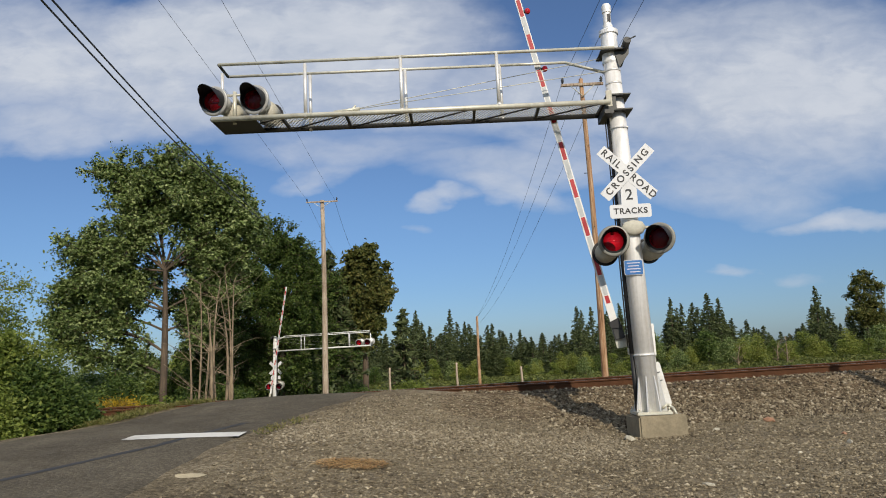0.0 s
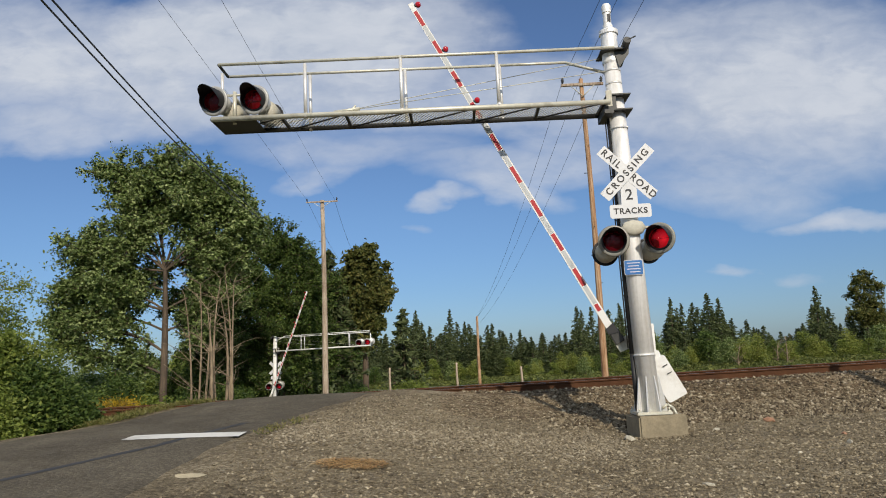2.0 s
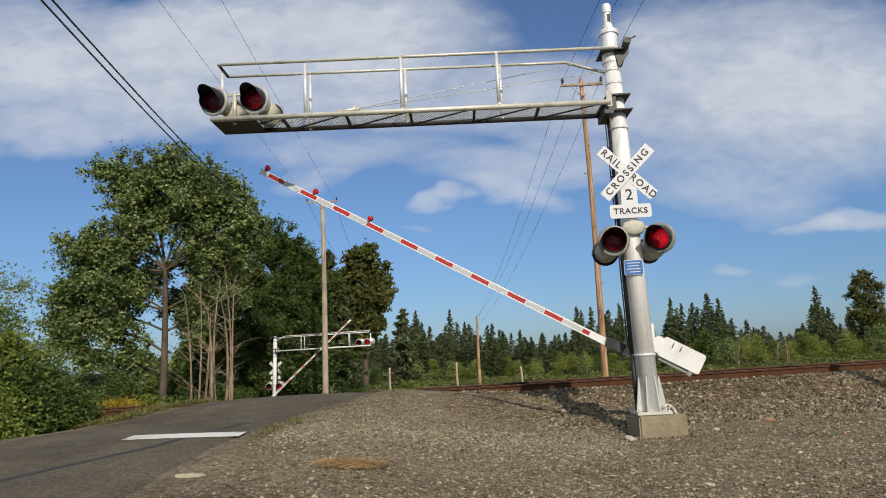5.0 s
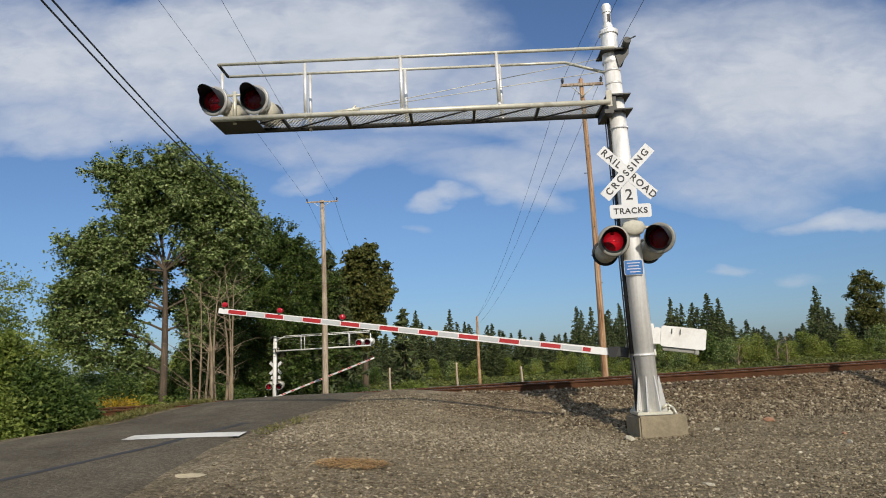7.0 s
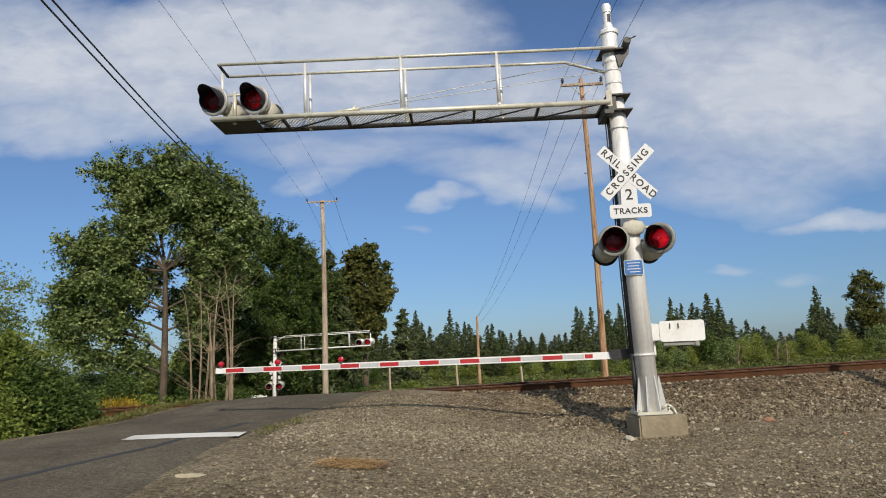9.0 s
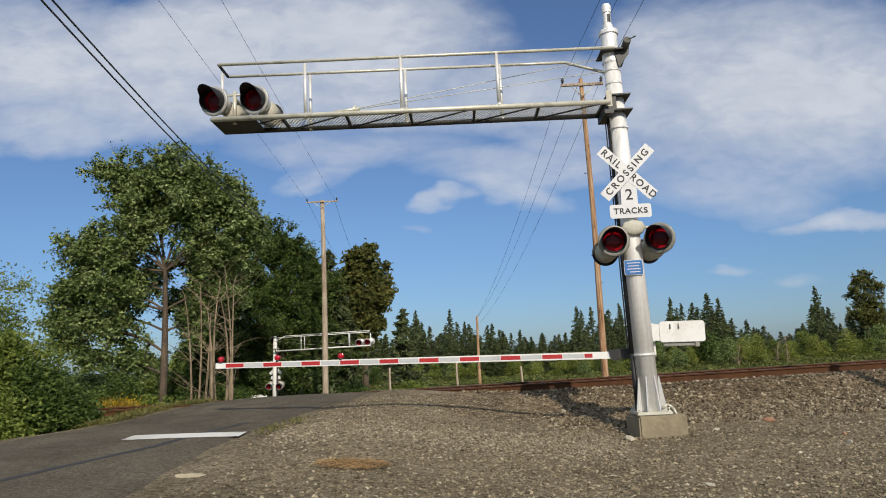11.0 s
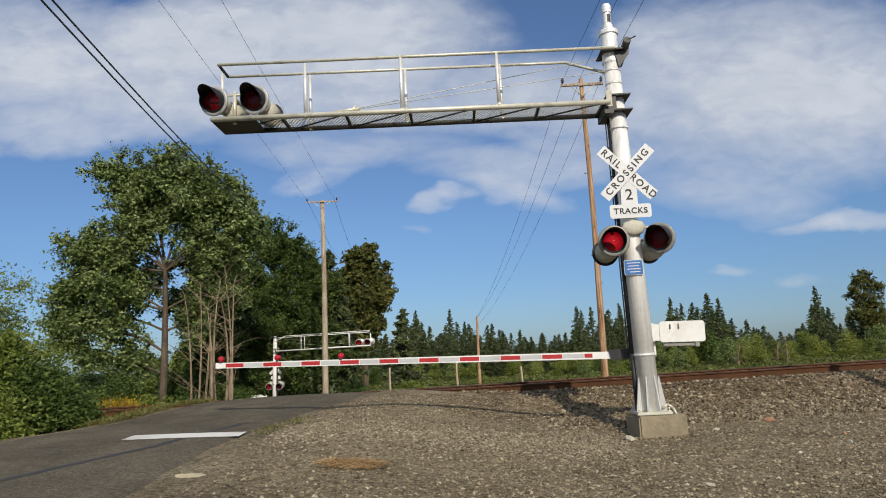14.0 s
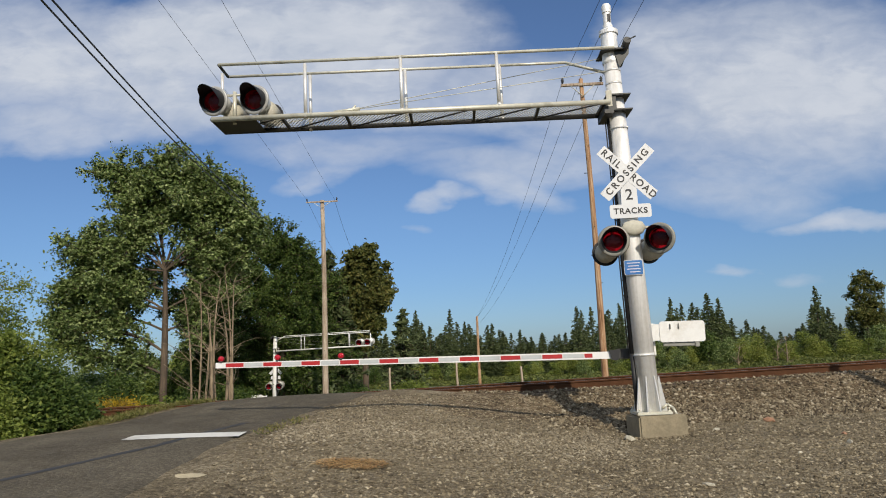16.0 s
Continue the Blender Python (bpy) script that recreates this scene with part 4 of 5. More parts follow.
def blade(s, text, turn, y, top):
    """One blade of the crossbuck, turned round local y."""
    bm = bmesh.new()
    L, H = 1.19, 0.203
    mm = pose(-0.03, y, 4.46, 0, turn, 0)
    prism(bm, [(-L / 2, -H / 2), (L / 2, -H / 2), (L / 2, H / 2), (-L / 2, H / 2)], 0.006, mm)
    b = part("crossbuck_blade", bm, M_WHITE, s, "white crossbuck blade with black letters" if text else "white crossbuck blade")
    if text == "RAILROAD":
        for half, x in (("RAIL", -0.355), ("ROAD", 0.355)):
            lettering(half, 0.165, M_LETTER, b, mm @ pose(x, -0.0025, 0), spacing=1.28)
    elif text:
        lettering(text, 0.165, M_LETTER, b, mm @ pose(0, -0.0025, 0), spacing=1.42)


def gate_arm(signal, pivot, length, first, low, lamps):
    """The striped arm; it points along local -x, bolted below the pivot, which is its origin."""
    bm = bmesh.new()
    rod(bm, (0, -0.07, 0), (0, 0.12, 0), 0.07, 0.07, 16)
    prism(bm, [(-0.06, 0.08), (0.10, 0.08), (0.06, low - 0.07), (-0.36, low - 0.07), (-0.36, low + 0.07), (-0.16, low + 0.08)], 0.02, Matrix.Translation((0, 0.02, 0)))
    arm = part("gate_arm", bm, M_GALV, signal, "striped red and white gate arm")
    arm.matrix_basis = pivot
    bm = bmesh.new()
    vs = []
    for x, h in ((-0.36, 0.062), (-length * 0.5, 0.056), (-length, 0.05)):
        vs.append([bm.verts.new((x, y, low + z)) for y, z in ((-0.016, -h), (0.016, -h), (0.016, h), (-0.016, h))])
    for p, q in zip(vs, vs[1:]):
        for i in range(4):
            bm.faces.new((p[i], p[(i + 1) % 4], q[(i + 1) % 4], q[i]))
    bm.faces.new(vs[0])
    bm.faces.new(vs[-1])
    bmesh.ops.recalc_face_normals(bm, faces=bm.faces)
    part("board", bm, M_WHITEPAINT, arm, "white aluminium gate board")
    x = first
    while x < -0.62:
        for side in (-1, 1):
            for x0, x1, mat, nm in ((x, min(x + 0.345, -0.72), M_RED, "red_stripe"), (x + 0.358, min(x + 0.708, -0.72), M_ARMGREY, "silver_stripe")):
                if x1 - x0 < 0.05:
                    continue
                bm = bmesh.new()
                box(bm, ((x0 + x1) / 2, side * 0.0175, low), (x1 - x0, 0.003, 0.07))
                part(nm, bm, mat, arm)
        x += 0.7207
    for r in lamps:
        at = Matrix.Translation((-r, 0.0, low + 0.117))
        bm = bmesh.new()
        rod(bm, (-r, 0, low + 0.045), (-r, 0, low + 0.075), 0.03, 0.03, 10, 0)
        lathe(bm, [(0.02, -0.045), (0.048, -0.04), (0.054, 0.0), (0.046, 0.012)], at @ pose(0, 0, 0, 90, 0, 0), 16, 1)
        for d in (1, -1):
            lathe(bm, [(0.05, 0.012 * d if d > 0 else -0.045), (0.03, 0.03 * d), (0.003, 0.036 * d if d > 0 else -0.06)], at @ pose(0, 0, 0, 90, 0, 0), 16, 2)
        part("gate_lamp", bm, [M_DARKSTEEL, M_LAMPRED, M_LAMPLIT], arm, "small red gate lamp")
    bm = bmesh.new()
    prism(bm, [(0.02, -0.12), (0.20, -0.16), (0.34, -0.02), (0.50, -0.01), (0.50, 0.25), (0.36, 0.27), (0.30, 0.22), (0.06, 0.24)], 0.03, Matrix.Translation((0, 0.088, 0)))
    part("weight_lever", bm, M_WHITEPAINT, arm)
    bm = bmesh.new()
    rounded_plate(bm, 0.82, 0.13, 0.75, 0.355, 0.045, 0.05, 0.075)
    part("counterweight", bm, M_WHITEPAINT, arm, "large white counterweight plate")
    bm = bmesh.new()
    box(bm, (0.78, 0.14, -0.075), (0.56, 0.06, 0.085), bevel=0.006)
    box(bm, (1.06, 0.13, -0.08), (0.07, 0.09, 0.11), bevel=0.008)
    part("weight_rail", bm, M_GREY, arm, "grey weight rail")
    for px in (0.62, 0.76):
        bm = bmesh.new()
        box(bm, (px, 0.058, 0.22), (0.016, 0.004, 0.09))
        part("scratch_mark", bm, M_DARKSTEEL, arm)
    bm = bmesh.new()
    prism(bm, [(-0.40, low - 0.085), (-0.30, low - 0.09), (-0.25, low + 0.09), (-0.44, low + 0.085)], 0.02, Matrix.Translation((0, -0.058, 0)))
    part("arm_clamp", bm, M_BLACK, arm)
    bm = bmesh.new()
    box(bm, (-0.20, 0.0, low + 0.02), (0.24, 0.07, 0.17), bevel=0.01)
    part("arm_bracket", bm, M_DARKSTEEL, arm, "dark grey arm bracket")
    return arm


near_signal = crossing_signal(pose(3.24, 11.95, 0.0, 0, 0, -1.2), "silver cantilever railroad crossing signal on a concrete footing", True)
far_signal = crossing_signal(pose(-12.67, 52.0, -2.99, 0, 0, 178.8), "matching cantilever crossing signal beyond the tracks", False)
near_arm = gate_arm(near_signal, pose(-0.047, 0.277, 1.624, 0, 0, -5.9), 7.538, -7.342, -0.24, (7.444, 6.365, 5.174))
far_arm = gate_arm(far_signal, pose(0.33, 0.5, 2.32), 8.1, -7.8, -0.1, (8.0, 5.7))


# ---------------- poles and wires ----------------
def utility_pole(x, y, z0, z1, r, mat, label, arm_z=0.0, arm_w=0.0, lean=0.0, arm_turn=0.0, pegs=True):
    t = thing("utility_pole", pose(x, y, z0), label, "utility pole", "pole line")
    bm = bmesh.new()
    h, k, last = z1 - z0, 9, None
    for i in range(k):
        u = i / (k - 1)
        rr = r * (1.12 - 0.42 * u)
        off = 0.03 * math.sin(u * 5 + x)
        ring = [bm.verts.new((lean * u * h + off + rr * math.cos(a), rr * math.sin(a), h * u)) for a in [2 * math.pi * j / 14 for j in range(14)]]
        if last:
            for j in range(14):
                bm.faces.new((last[j], last[(j + 1) % 14], ring[(j + 1) % 14], ring[j])).smooth = True
        last = ring
    bm.faces.new(last)
    part("pole", bm, mat, t)
    if arm_w:
        m = pose(lean * h, -r * 0.9, arm_z - z0, 0, 0, arm_turn)
        bm = bmesh.new()
        box(bm, (0, 0, 0), (arm_w, 0.08, 0.09), m, bevel=0.01)
        part("crossarm", bm, M_POLEGREY, t)
        bm = bmesh.new()
        for s in (-1, 1):
            rod(bm, m @ Vector((s * arm_w * 0.28, -0.03, -0.04)), m @ Vector((0, -0.03, -0.42)), 0.015, 0.015, 6)
        part("arm_brace", bm, M_GALV, t)
        for s in (-1, 1):
            bm = bmesh.new()
            lathe(bm, [(0.02, 0.05), (0.03, 0.1), (0.06, 0.12), (0.03, 0.15), (0.06, 0.18), (0.03, 0.22), (0.02, 0.26)], m @ Matrix.Translation((s * (arm_w / 2 - 0.06), 0, 0)), 10, cap1=True)
            part("insulator", bm, M_DARKSTEEL, t)
    if pegs:
        for i in range(int(h / 0.9)):
            u = (i + 0.6) * 0.9 / h
            a = i * 2.2
            c = Vector((lean * u * h, 0, u * h))
            bm = bmesh.new()
            rod(bm, c, c + Vector((math.cos(a), math.sin(a), 0)) * (r * 1.25 + 0.03), 0.014, 0.014, 5)
            part("pole_step", bm, M_DARKSTEEL, t)
    return t


def gz(x, y):
    return float(ground_z(x, y))


utility_pole(4.88, 22.36, gz(4.88, 22.36) - 0.05, 10.45, 0.098, M_POLE, "brown wooden utility pole with crossarm behind the tracks", 10.22, 1.40, -0.002)
utility_pole(-8.0, 46.4, gz(-8.0, 46.4) - 0.05, 12.46, 0.19, M_POLEGREY, "tall bleached wooden utility pole with crossarm", 12.32, 2.12, 0.003)
utility_pole(2.75, 64.5, gz(2.75, 64.5) - 0.05, 5.25, 0.14, M_POLE, "thin brown wooden pole before the woods", 4.8, 0.0, 0.0)
utility_pole(0.68, 60.2, gz(0.68, 60.2) - 0.05, 1.2, 0.12, M_POLEGREY, "short broken pole stump before the woods", pegs=False)
utility_pole(-4.95, 60.0, gz(-4.95, 60) - 0.05, 1.05, 0.12, M_POLEGREY, "short broken pole stump before the woods", pegs=False)
utility_pole(6.28, 62.0, gz(6.28, 62) - 0.05, 0.6, 0.12, M_POLEGREY, "short broken pole stump before the woods", pegs=False)
utility_pole(11.0, 8.8, gz(11.0, 8.8) - 0.05, 9.5, 0.15, M_POLE, "brown wooden utility pole beside the gravel", pegs=False)


def wire(a, b, sag, r, label="thin overhead power cable"):
    cu = bpy.data.curves.new("power_cable", "CURVE")
    cu.dimensions, cu.bevel_depth, cu.bevel_resolution = "3D", r, 1
    sp = cu.splines.new("POLY")
    k = 24
    sp.points.add(k)
    for i in range(k + 1):
        u = i / k
        p = Vector(a).lerp(Vector(b), u)
        sp.points[i].co = (p.x, p.y, p.z - sag * 4 * u * (1 - u), 1)
    cu.materials.append(M_WIRE)
    return tagged(new("power_cable", cu), label, "cable", "overhead cables")


wire((-5.57, 9.00, 6.86), (-10.23, 40.00, 9.87), 0.33, 0.017, "thick black overhead cable")
wire((-5.41, 9.00, 6.85), (-9.97, 40.00, 9.92), 0.33, 0.017, "thick black overhead cable")
wire((-5.53, -16.2, 10.28), (-8.98, 46.3, 12.52), 0.0, 0.006)
wire((-4.05, -15.9, 10.28), (-7.15, 46.3, 12.52), 0.0, 0.006)
wire((-8.98, 46.3, 12.52), (-10.9, 85, 12.0), 0.8, 0.010)
wire((-7.15, 46.3, 12.52), (-9.6, 85, 12.0), 0.8, 0.010)
for (ax, az), bx, (mx, mz) in (((4.25, 10.2), 4.24, (2.44, 4.7)), ((4.74, 10.3), 4.86, (2.75, 5.1)), ((5.39, 10.2), 5.52, (3.06, 4.7))):
    top = 10.42 if bx != 4.86 else 10.55
    wire((ax + (ax - bx) * 3.0, 16.65 - 5.7 * 3.0, az + (az - top) * 3.0), (bx, 22.3, top), 0.0, 0.007)
    wire((bx, 22.3, top), (mx, 64.5, mz), 0.9, 0.007)


# ---------------- trees ----------------
def leaf_mesh(name, centres, size, rng, mat, parent, droop=0.0, narrow=0.55, label=""):
    """Many separate folded leaves at the given points."""
    n = len(centres)
    a = rng.normal(size=(n, 3)); a[:, 2] = a[:, 2] * 0.6 - droop
    a /= np.linalg.norm(a, axis=1, keepdims=True)
    b = rng.normal(size=(n, 3))
    b -= (b * a).sum(1, keepdims=True) * a
    b /= np.linalg.norm(b, axis=1, keepdims=True)
    c = np.cross(a, b)
    s = size * rng.uniform(0.6, 1.35, (n, 1))
    tip, stem = centres + a * s, centres - a * s * 0.8
    l, r = centres + b * s * narrow + c * s * 0.22, centres - b * s * narrow + c * s * 0.22
    v = np.stack([stem, l, tip, r], 1).reshape(-1, 3)
    i = np.arange(n)[:, None] * 4
    f = np.concatenate([i + np.array([[0, 1, 2]]), i + np.array([[0, 2, 3]])], 1).reshape(-1, 3)
    me = bpy.data.meshes.new(name)
    me.from_pydata(v.tolist(), [], f.tolist())
    return mesh_part(name, me, mat, parent, label)


def limb(bm, a, b, r0, r1, rng, bend=0.12, seg=6, steps=5):
    a, b = Vector(a), Vector(b)
    ln = (b - a).length
    off = Vector(rng.normal(size=3)) * ln * bend
    off.z += ln * bend * 0.6
    pts = [a.lerp(b, u) + off * (4 * u * (1 - u)) * 0.5 for u in np.linspace(0, 1, steps + 1)]
    turn = (b - a).to_track_quat("Z", "Y").to_matrix()
    last = None
    for i, p in enumerate(pts):
        r = r0 + (r1 - r0) * i / steps
        ring = [bm.verts.new(p + turn @ Vector((r * math.cos(q), r * math.sin(q), 0))) for q in [2 * math.pi * j / seg for j in range(seg)]]
        if last:
            for j in range(seg):
                bm.faces.new((last[j], last[(j + 1) % seg], ring[(j + 1) % seg], ring[j])).smooth = True
        last = ring
    return pts


def broadleaf(name, at, height, trunk_r, blobs, clumps, per, leaf, mat, label, seed, bark=None, twist=0.0, category="tree", group="", clump_r=0.75, trunk_top=None, grow=1.0):
    """Trunk, limbs and a crown of leaf clumps spread over a few lobes (cx, cy, cz, rx, ry, rz)."""
    rng = np.random.default_rng(seed)
    t = thing(name, pose(*at) @ Matrix.Scale(grow, 4), label, category, group)
    top = Vector(trunk_top or (twist, 0, height * 0.72))
    bm = bmesh.new()
    spine = limb(bm, (0, 0, -0.2), top, trunk_r, trunk_r * 0.32, rng, 0.05, 9, 7)
    vol = np.array([b[3] * b[4] * b[5] for b in blobs]) ** 0.67
    pts = []
    for b, k in zip(blobs, np.maximum(2, (clumps * vol / vol.sum()).astype(int))):
        d = rng.normal(size=(k, 3))
        d /= np.linalg.norm(d, axis=1, keepdims=True)
        rad = rng.uniform(0.35, 1.0, (k, 1)) ** 0.5
        cs = np.array(b[:3]) + d * rad * np.array(b[3:6])
        for c in cs:
            near = min(spine, key=lambda q: (q - Vector(c)).length + max(0, q.z - c[2]) * 1.5)
            limb(bm, near, c, trunk_r * 0.2 * rng.uniform(0.5, 1.1), 0.012, rng, 0.16, 5, 4)
            r = clump_r * rng.uniform(0.55, 1.3)
            kk = int(per * (r / clump_r) ** 2)
            q = rng.normal(size=(kk, 3)) * np.array([r, r, r * 0.62]) * 0.62
            q[:, 2] -= 0.18 * (q[:, 0] ** 2 + q[:, 1] ** 2) / r
            pts.append(c + q)
    part("trunk", bm, bark or M_BARK, t)
    leaf_mesh("crown", np.concatenate(pts), leaf, rng, mat, t)
    return t


def sprig_tree(name, at, trunk_r, fork, lobes, sprigs, leaf, mat, label, seed, fill=0.25, reach=1.0, leaves=20, category="tree", group="", bark=None, upward=0.55, narrow=0.5):
    """A forked trunk, a limb to each lobe (cx, cy, cz, rx, ry, rz) of the crown, and leafy sprigs that grow out of the lobes."""
    rng = np.random.default_rng(seed)
    t = thing(name, pose(*at), label, category, group)
    bm = bmesh.new()
    spine = limb(bm, (0, 0, -0.3), fork, trunk_r, trunk_r * 0.5, rng, 0.03, 10, 8)
    area = np.array([(b[3] * b[4] + b[4] * b[5] + b[3] * b[5]) for b in lobes])
    pts = []
    for b, k in zip(lobes, np.maximum(3, (sprigs * area / area.sum()).astype(int))):
        c, r = np.array(b[:3]), np.array(b[3:6])
        root = min(spine, key=lambda q: (q - Vector(c)).length + max(0, q.z - c[2] + 0.6) * 2.0)
        way = limb(bm, root, c, trunk_r * (0.22 + 0.05 * r.mean()), 0.05, rng, 0.10, 7, 6)
        d = rng.normal(size=(k, 3))
        d /= np.linalg.norm(d, axis=1, keepdims=True)
        base = c + d * rng.uniform(0.3, 1.08, (k, 1)) * r
        for p, out in zip(base, d):
            near = min(way[2:], key=lambda q: (q - Vector(p)).length)
            limb(bm, near, p, 0.045, 0.018, rng, 0.14, 4, 3)
            g = out * 0.8 + np.array([0, 0, upward]) + rng.normal(size=3) * 0.3
            for q in range(7):
                w = g + rng.normal(size=3) * 0.55
                w /= np.linalg.norm(w)
                ln = reach * rng.uniform(0.45, 1.1)
                e = p + w * ln
                limb(bm, p, e, 0.014, 0.005, rng, 0.06, 3, 2)
                u = rng.uniform(0.08, 1.03, leaves)[:, None]
                pts.append(p + w * ln * u + rng.normal(size=(leaves, 3)) * 0.11 * reach)
        n = int(fill * k * 7 * leaves)
        if n:
            q = rng.normal(size=(n, 3))
            q /= np.linalg.norm(q, axis=1, keepdims=True)
            pts.append(c + q * rng.uniform(0, 0.8, (n, 1)) ** 0.5 * r)
    part("trunk", bm, bark or M_BARK, t)
    leaf_mesh("crown", np.concatenate(pts), leaf, rng, mat, t, narrow=narrow)
    return t


def conifer(name, at, height, radius, mat, label, seed, cards=13, levels=24, bare=0.08, group="", card=0.3, boughs=True, ragged=0.0):
    rng = np.random.default_rng(seed)
    t = thing(name, pose(*at), label, "tree", group)
    bm = bmesh.new()
    rod(bm, (0, 0, -0.2), (0, 0, height * 0.98), height * 0.016, 0.02, 8)
    pts = []
    for i in range(levels):
        u = bare + (1 - bare) * (i + rng.uniform(-0.3, 0.3)) / levels
        z = height * u
        prof = radius * (1 - u) ** 0.85 * rng.uniform(0.75, 1.2) + 0.12
        lean = rng.uniform(0, 6.28)
        for j in range(7):
            a = rng.uniform(0, 6.28)
            if ragged and rng.uniform() < ragged * (0.6 + 0.6 * math.cos(a - lean)):
                continue
            z = max(0.1, height * (u + rng.normal() * 0.022))
            ln = prof * rng.uniform(0.45, 1.2)
            droop = 0.28 * ln
            e = Vector((math.cos(a) * ln, math.sin(a) * ln, z - droop + 0.12 * ln))
            if boughs:
                rod(bm, (0, 0, z), e, 0.035, 0.01, 4, caps=False)
            k = max(3, int(cards * ln / radius + 3))
            s = rng.uniform(0.15, 1.05, k)
            side = rng.normal(size=k) * 0.22 * ln * (1.1 - s * 0.7)
            pts.append(np.stack([math.cos(a) * ln * s - math.sin(a) * side, math.sin(a) * ln * s + math.cos(a) * side,
                                 z - droop * s + 0.12 * ln * s * s + rng.normal(size=k) * 0.05 * ln - 0.1], -1))
    part("trunk", bm, M_BARK, t)
    leaf_mesh("crown", np.concatenate(pts), card, rng, mat, t, droop=0.35, narrow=0.42)
    return t


# the tall cottonwood beside the crossing
sprig_tree("cottonwood_tree", (-16.6, 41.3, gz(-16.6, 41.3)), 0.25, (0.15, 0, 9.8),
           [(-3.3, 0, 16.1, 1.0, 1.0, 0.9), (-2.3, 0, 15.0, 1.1, 1.1, 1.1), (0.4, 0, 15.6, 1.8, 1.8, 1.4), (2.2, 0.2, 15.0, 1.5, 1.6, 1.4), (3.9, 0, 13.6, 1.2, 1.4, 1.2), (5.0, 0.2, 12.6, 1.0, 1.2, 1.0),
            (-0.9, 0, 13.7, 2.0, 2.0, 1.7), (1.9, 0, 13.0, 2.1, 2.0, 1.7), (-4.0, 0, 11.1, 1.8, 1.8, 1.2), (-1.9, -0.3, 11.5, 1.7, 1.6, 1.4), (-5.0, 0, 8.9, 1.3, 1.5, 1.1), (-5.3, 0, 7.2, 1.5, 1.7, 1.1),
            (-3.2, 0, 8.9, 2.0, 2.0, 1.6), (-6.0, 0, 6.0, 1.0, 1.0, 0.6), (-3.3, 0.3, 6.6, 1.7, 1.6, 1.0), (-1.7, 0.6, 9.3, 1.3, 1.5, 1.2), (2.6, 0.6, 10.6, 1.7, 1.6, 1.5), (4.2, 0.4, 11.2, 1.3, 1.4, 1.4),
            (3.2, 0.8, 8.4, 1.5, 1.4, 1.2), (-1.9, 0.8, 4.7, 1.2, 1.2, 0.8), (1.5, 0.9, 6.6, 1.1, 1.2, 1.2), (-4.4, 0.4, 5.0, 0.9, 1.0, 0.6)],
           640, 0.125, M_COTTON, "tall leafy cottonwood tree with a forked dark trunk", 11, fill=0.34, reach=1.05, leaves=16)
sprig_tree("alder_tree", (-17.0, 48.5, gz(-17.0, 48.5)), 0.24, (0.2, 0, 8.5),
           [(0.2, 0, 11.6, 1.8, 1.8, 1.6), (1.2, 0, 9.4, 1.9, 2.0, 1.8), (-0.6, 0, 8.8, 1.5, 1.8, 1.6), (1.0, -0.3, 6.4, 2.0, 2.0, 1.8), (0.4, -0.4, 3.6, 2.2, 2.0, 1.8), (-1.2, 0, 2.6, 1.8, 1.8, 1.4)],
           220, 0.12, M_DEEP, "dark green alder in the copse", 18, fill=0.5, leaves=15, group="copse by the road")
# darker trees close behind it, stepping down towards the road
sprig_tree("alder_tree", (-16.2, 53.5, gz(-16.2, 53.5)), 0.28, (0.2, 0, 9.0),
           [(0.6, 0, 12.0, 2.0, 2.0, 1.8), (1.6, 0, 9.8, 2.4, 2.2, 2.0), (-0.8, 0, 9.6, 2.0, 2.0, 2.0), (1.2, -0.4, 7.0, 2.6, 2.2, 1.8), (-0.8, -0.3, 6.4, 2.2, 2.0, 1.6), (0.6, -0.6, 3.9, 2.8, 2.0, 1.7)],
           300, 0.11, M_DEEP, "dark green alder in the copse", 12, fill=0.5, leaves=15, group="copse by the road")
sprig_tree("alder_tree", (-13.0, 55.0, gz(-13.0, 55)), 0.3, (0.1, 0, 10.5),
           [(-0.6, 0, 14.0, 1.9, 1.8, 1.8), (0.8, 0, 13.0, 1.8, 1.8, 1.8), (0.2, 0, 10.4, 2.8, 2.3, 2.1), (1.2, 0, 7.8, 2.8, 2.2, 2.0), (-0.8, 0, 6.6, 2.6, 2.2, 2.0), (0.4, -0.5, 4.0, 3.0, 2.2, 1.9)],
           300, 0.12, M_DEEP, "dark green alder in the copse", 13, fill=0.5, leaves=15, group="copse by the road")
sprig_tree("alder_tree", (-10.9, 57.5, gz(-10.9, 57.5)), 0.28, (0, 0, 9.0),
           [(-0.4, 0, 12.0, 1.7, 1.7, 1.7), (0.3, 0, 10.0, 2.2, 2.0, 1.9), (-0.2, 0, 7.4, 2.5, 2.1, 2.0), (0.4, -0.3, 4.6, 2.8, 2.2, 2.0)],
           230, 0.12, M_DEEP, "dark green alder in the copse", 17, fill=0.5, leaves=15, group="copse by the road")
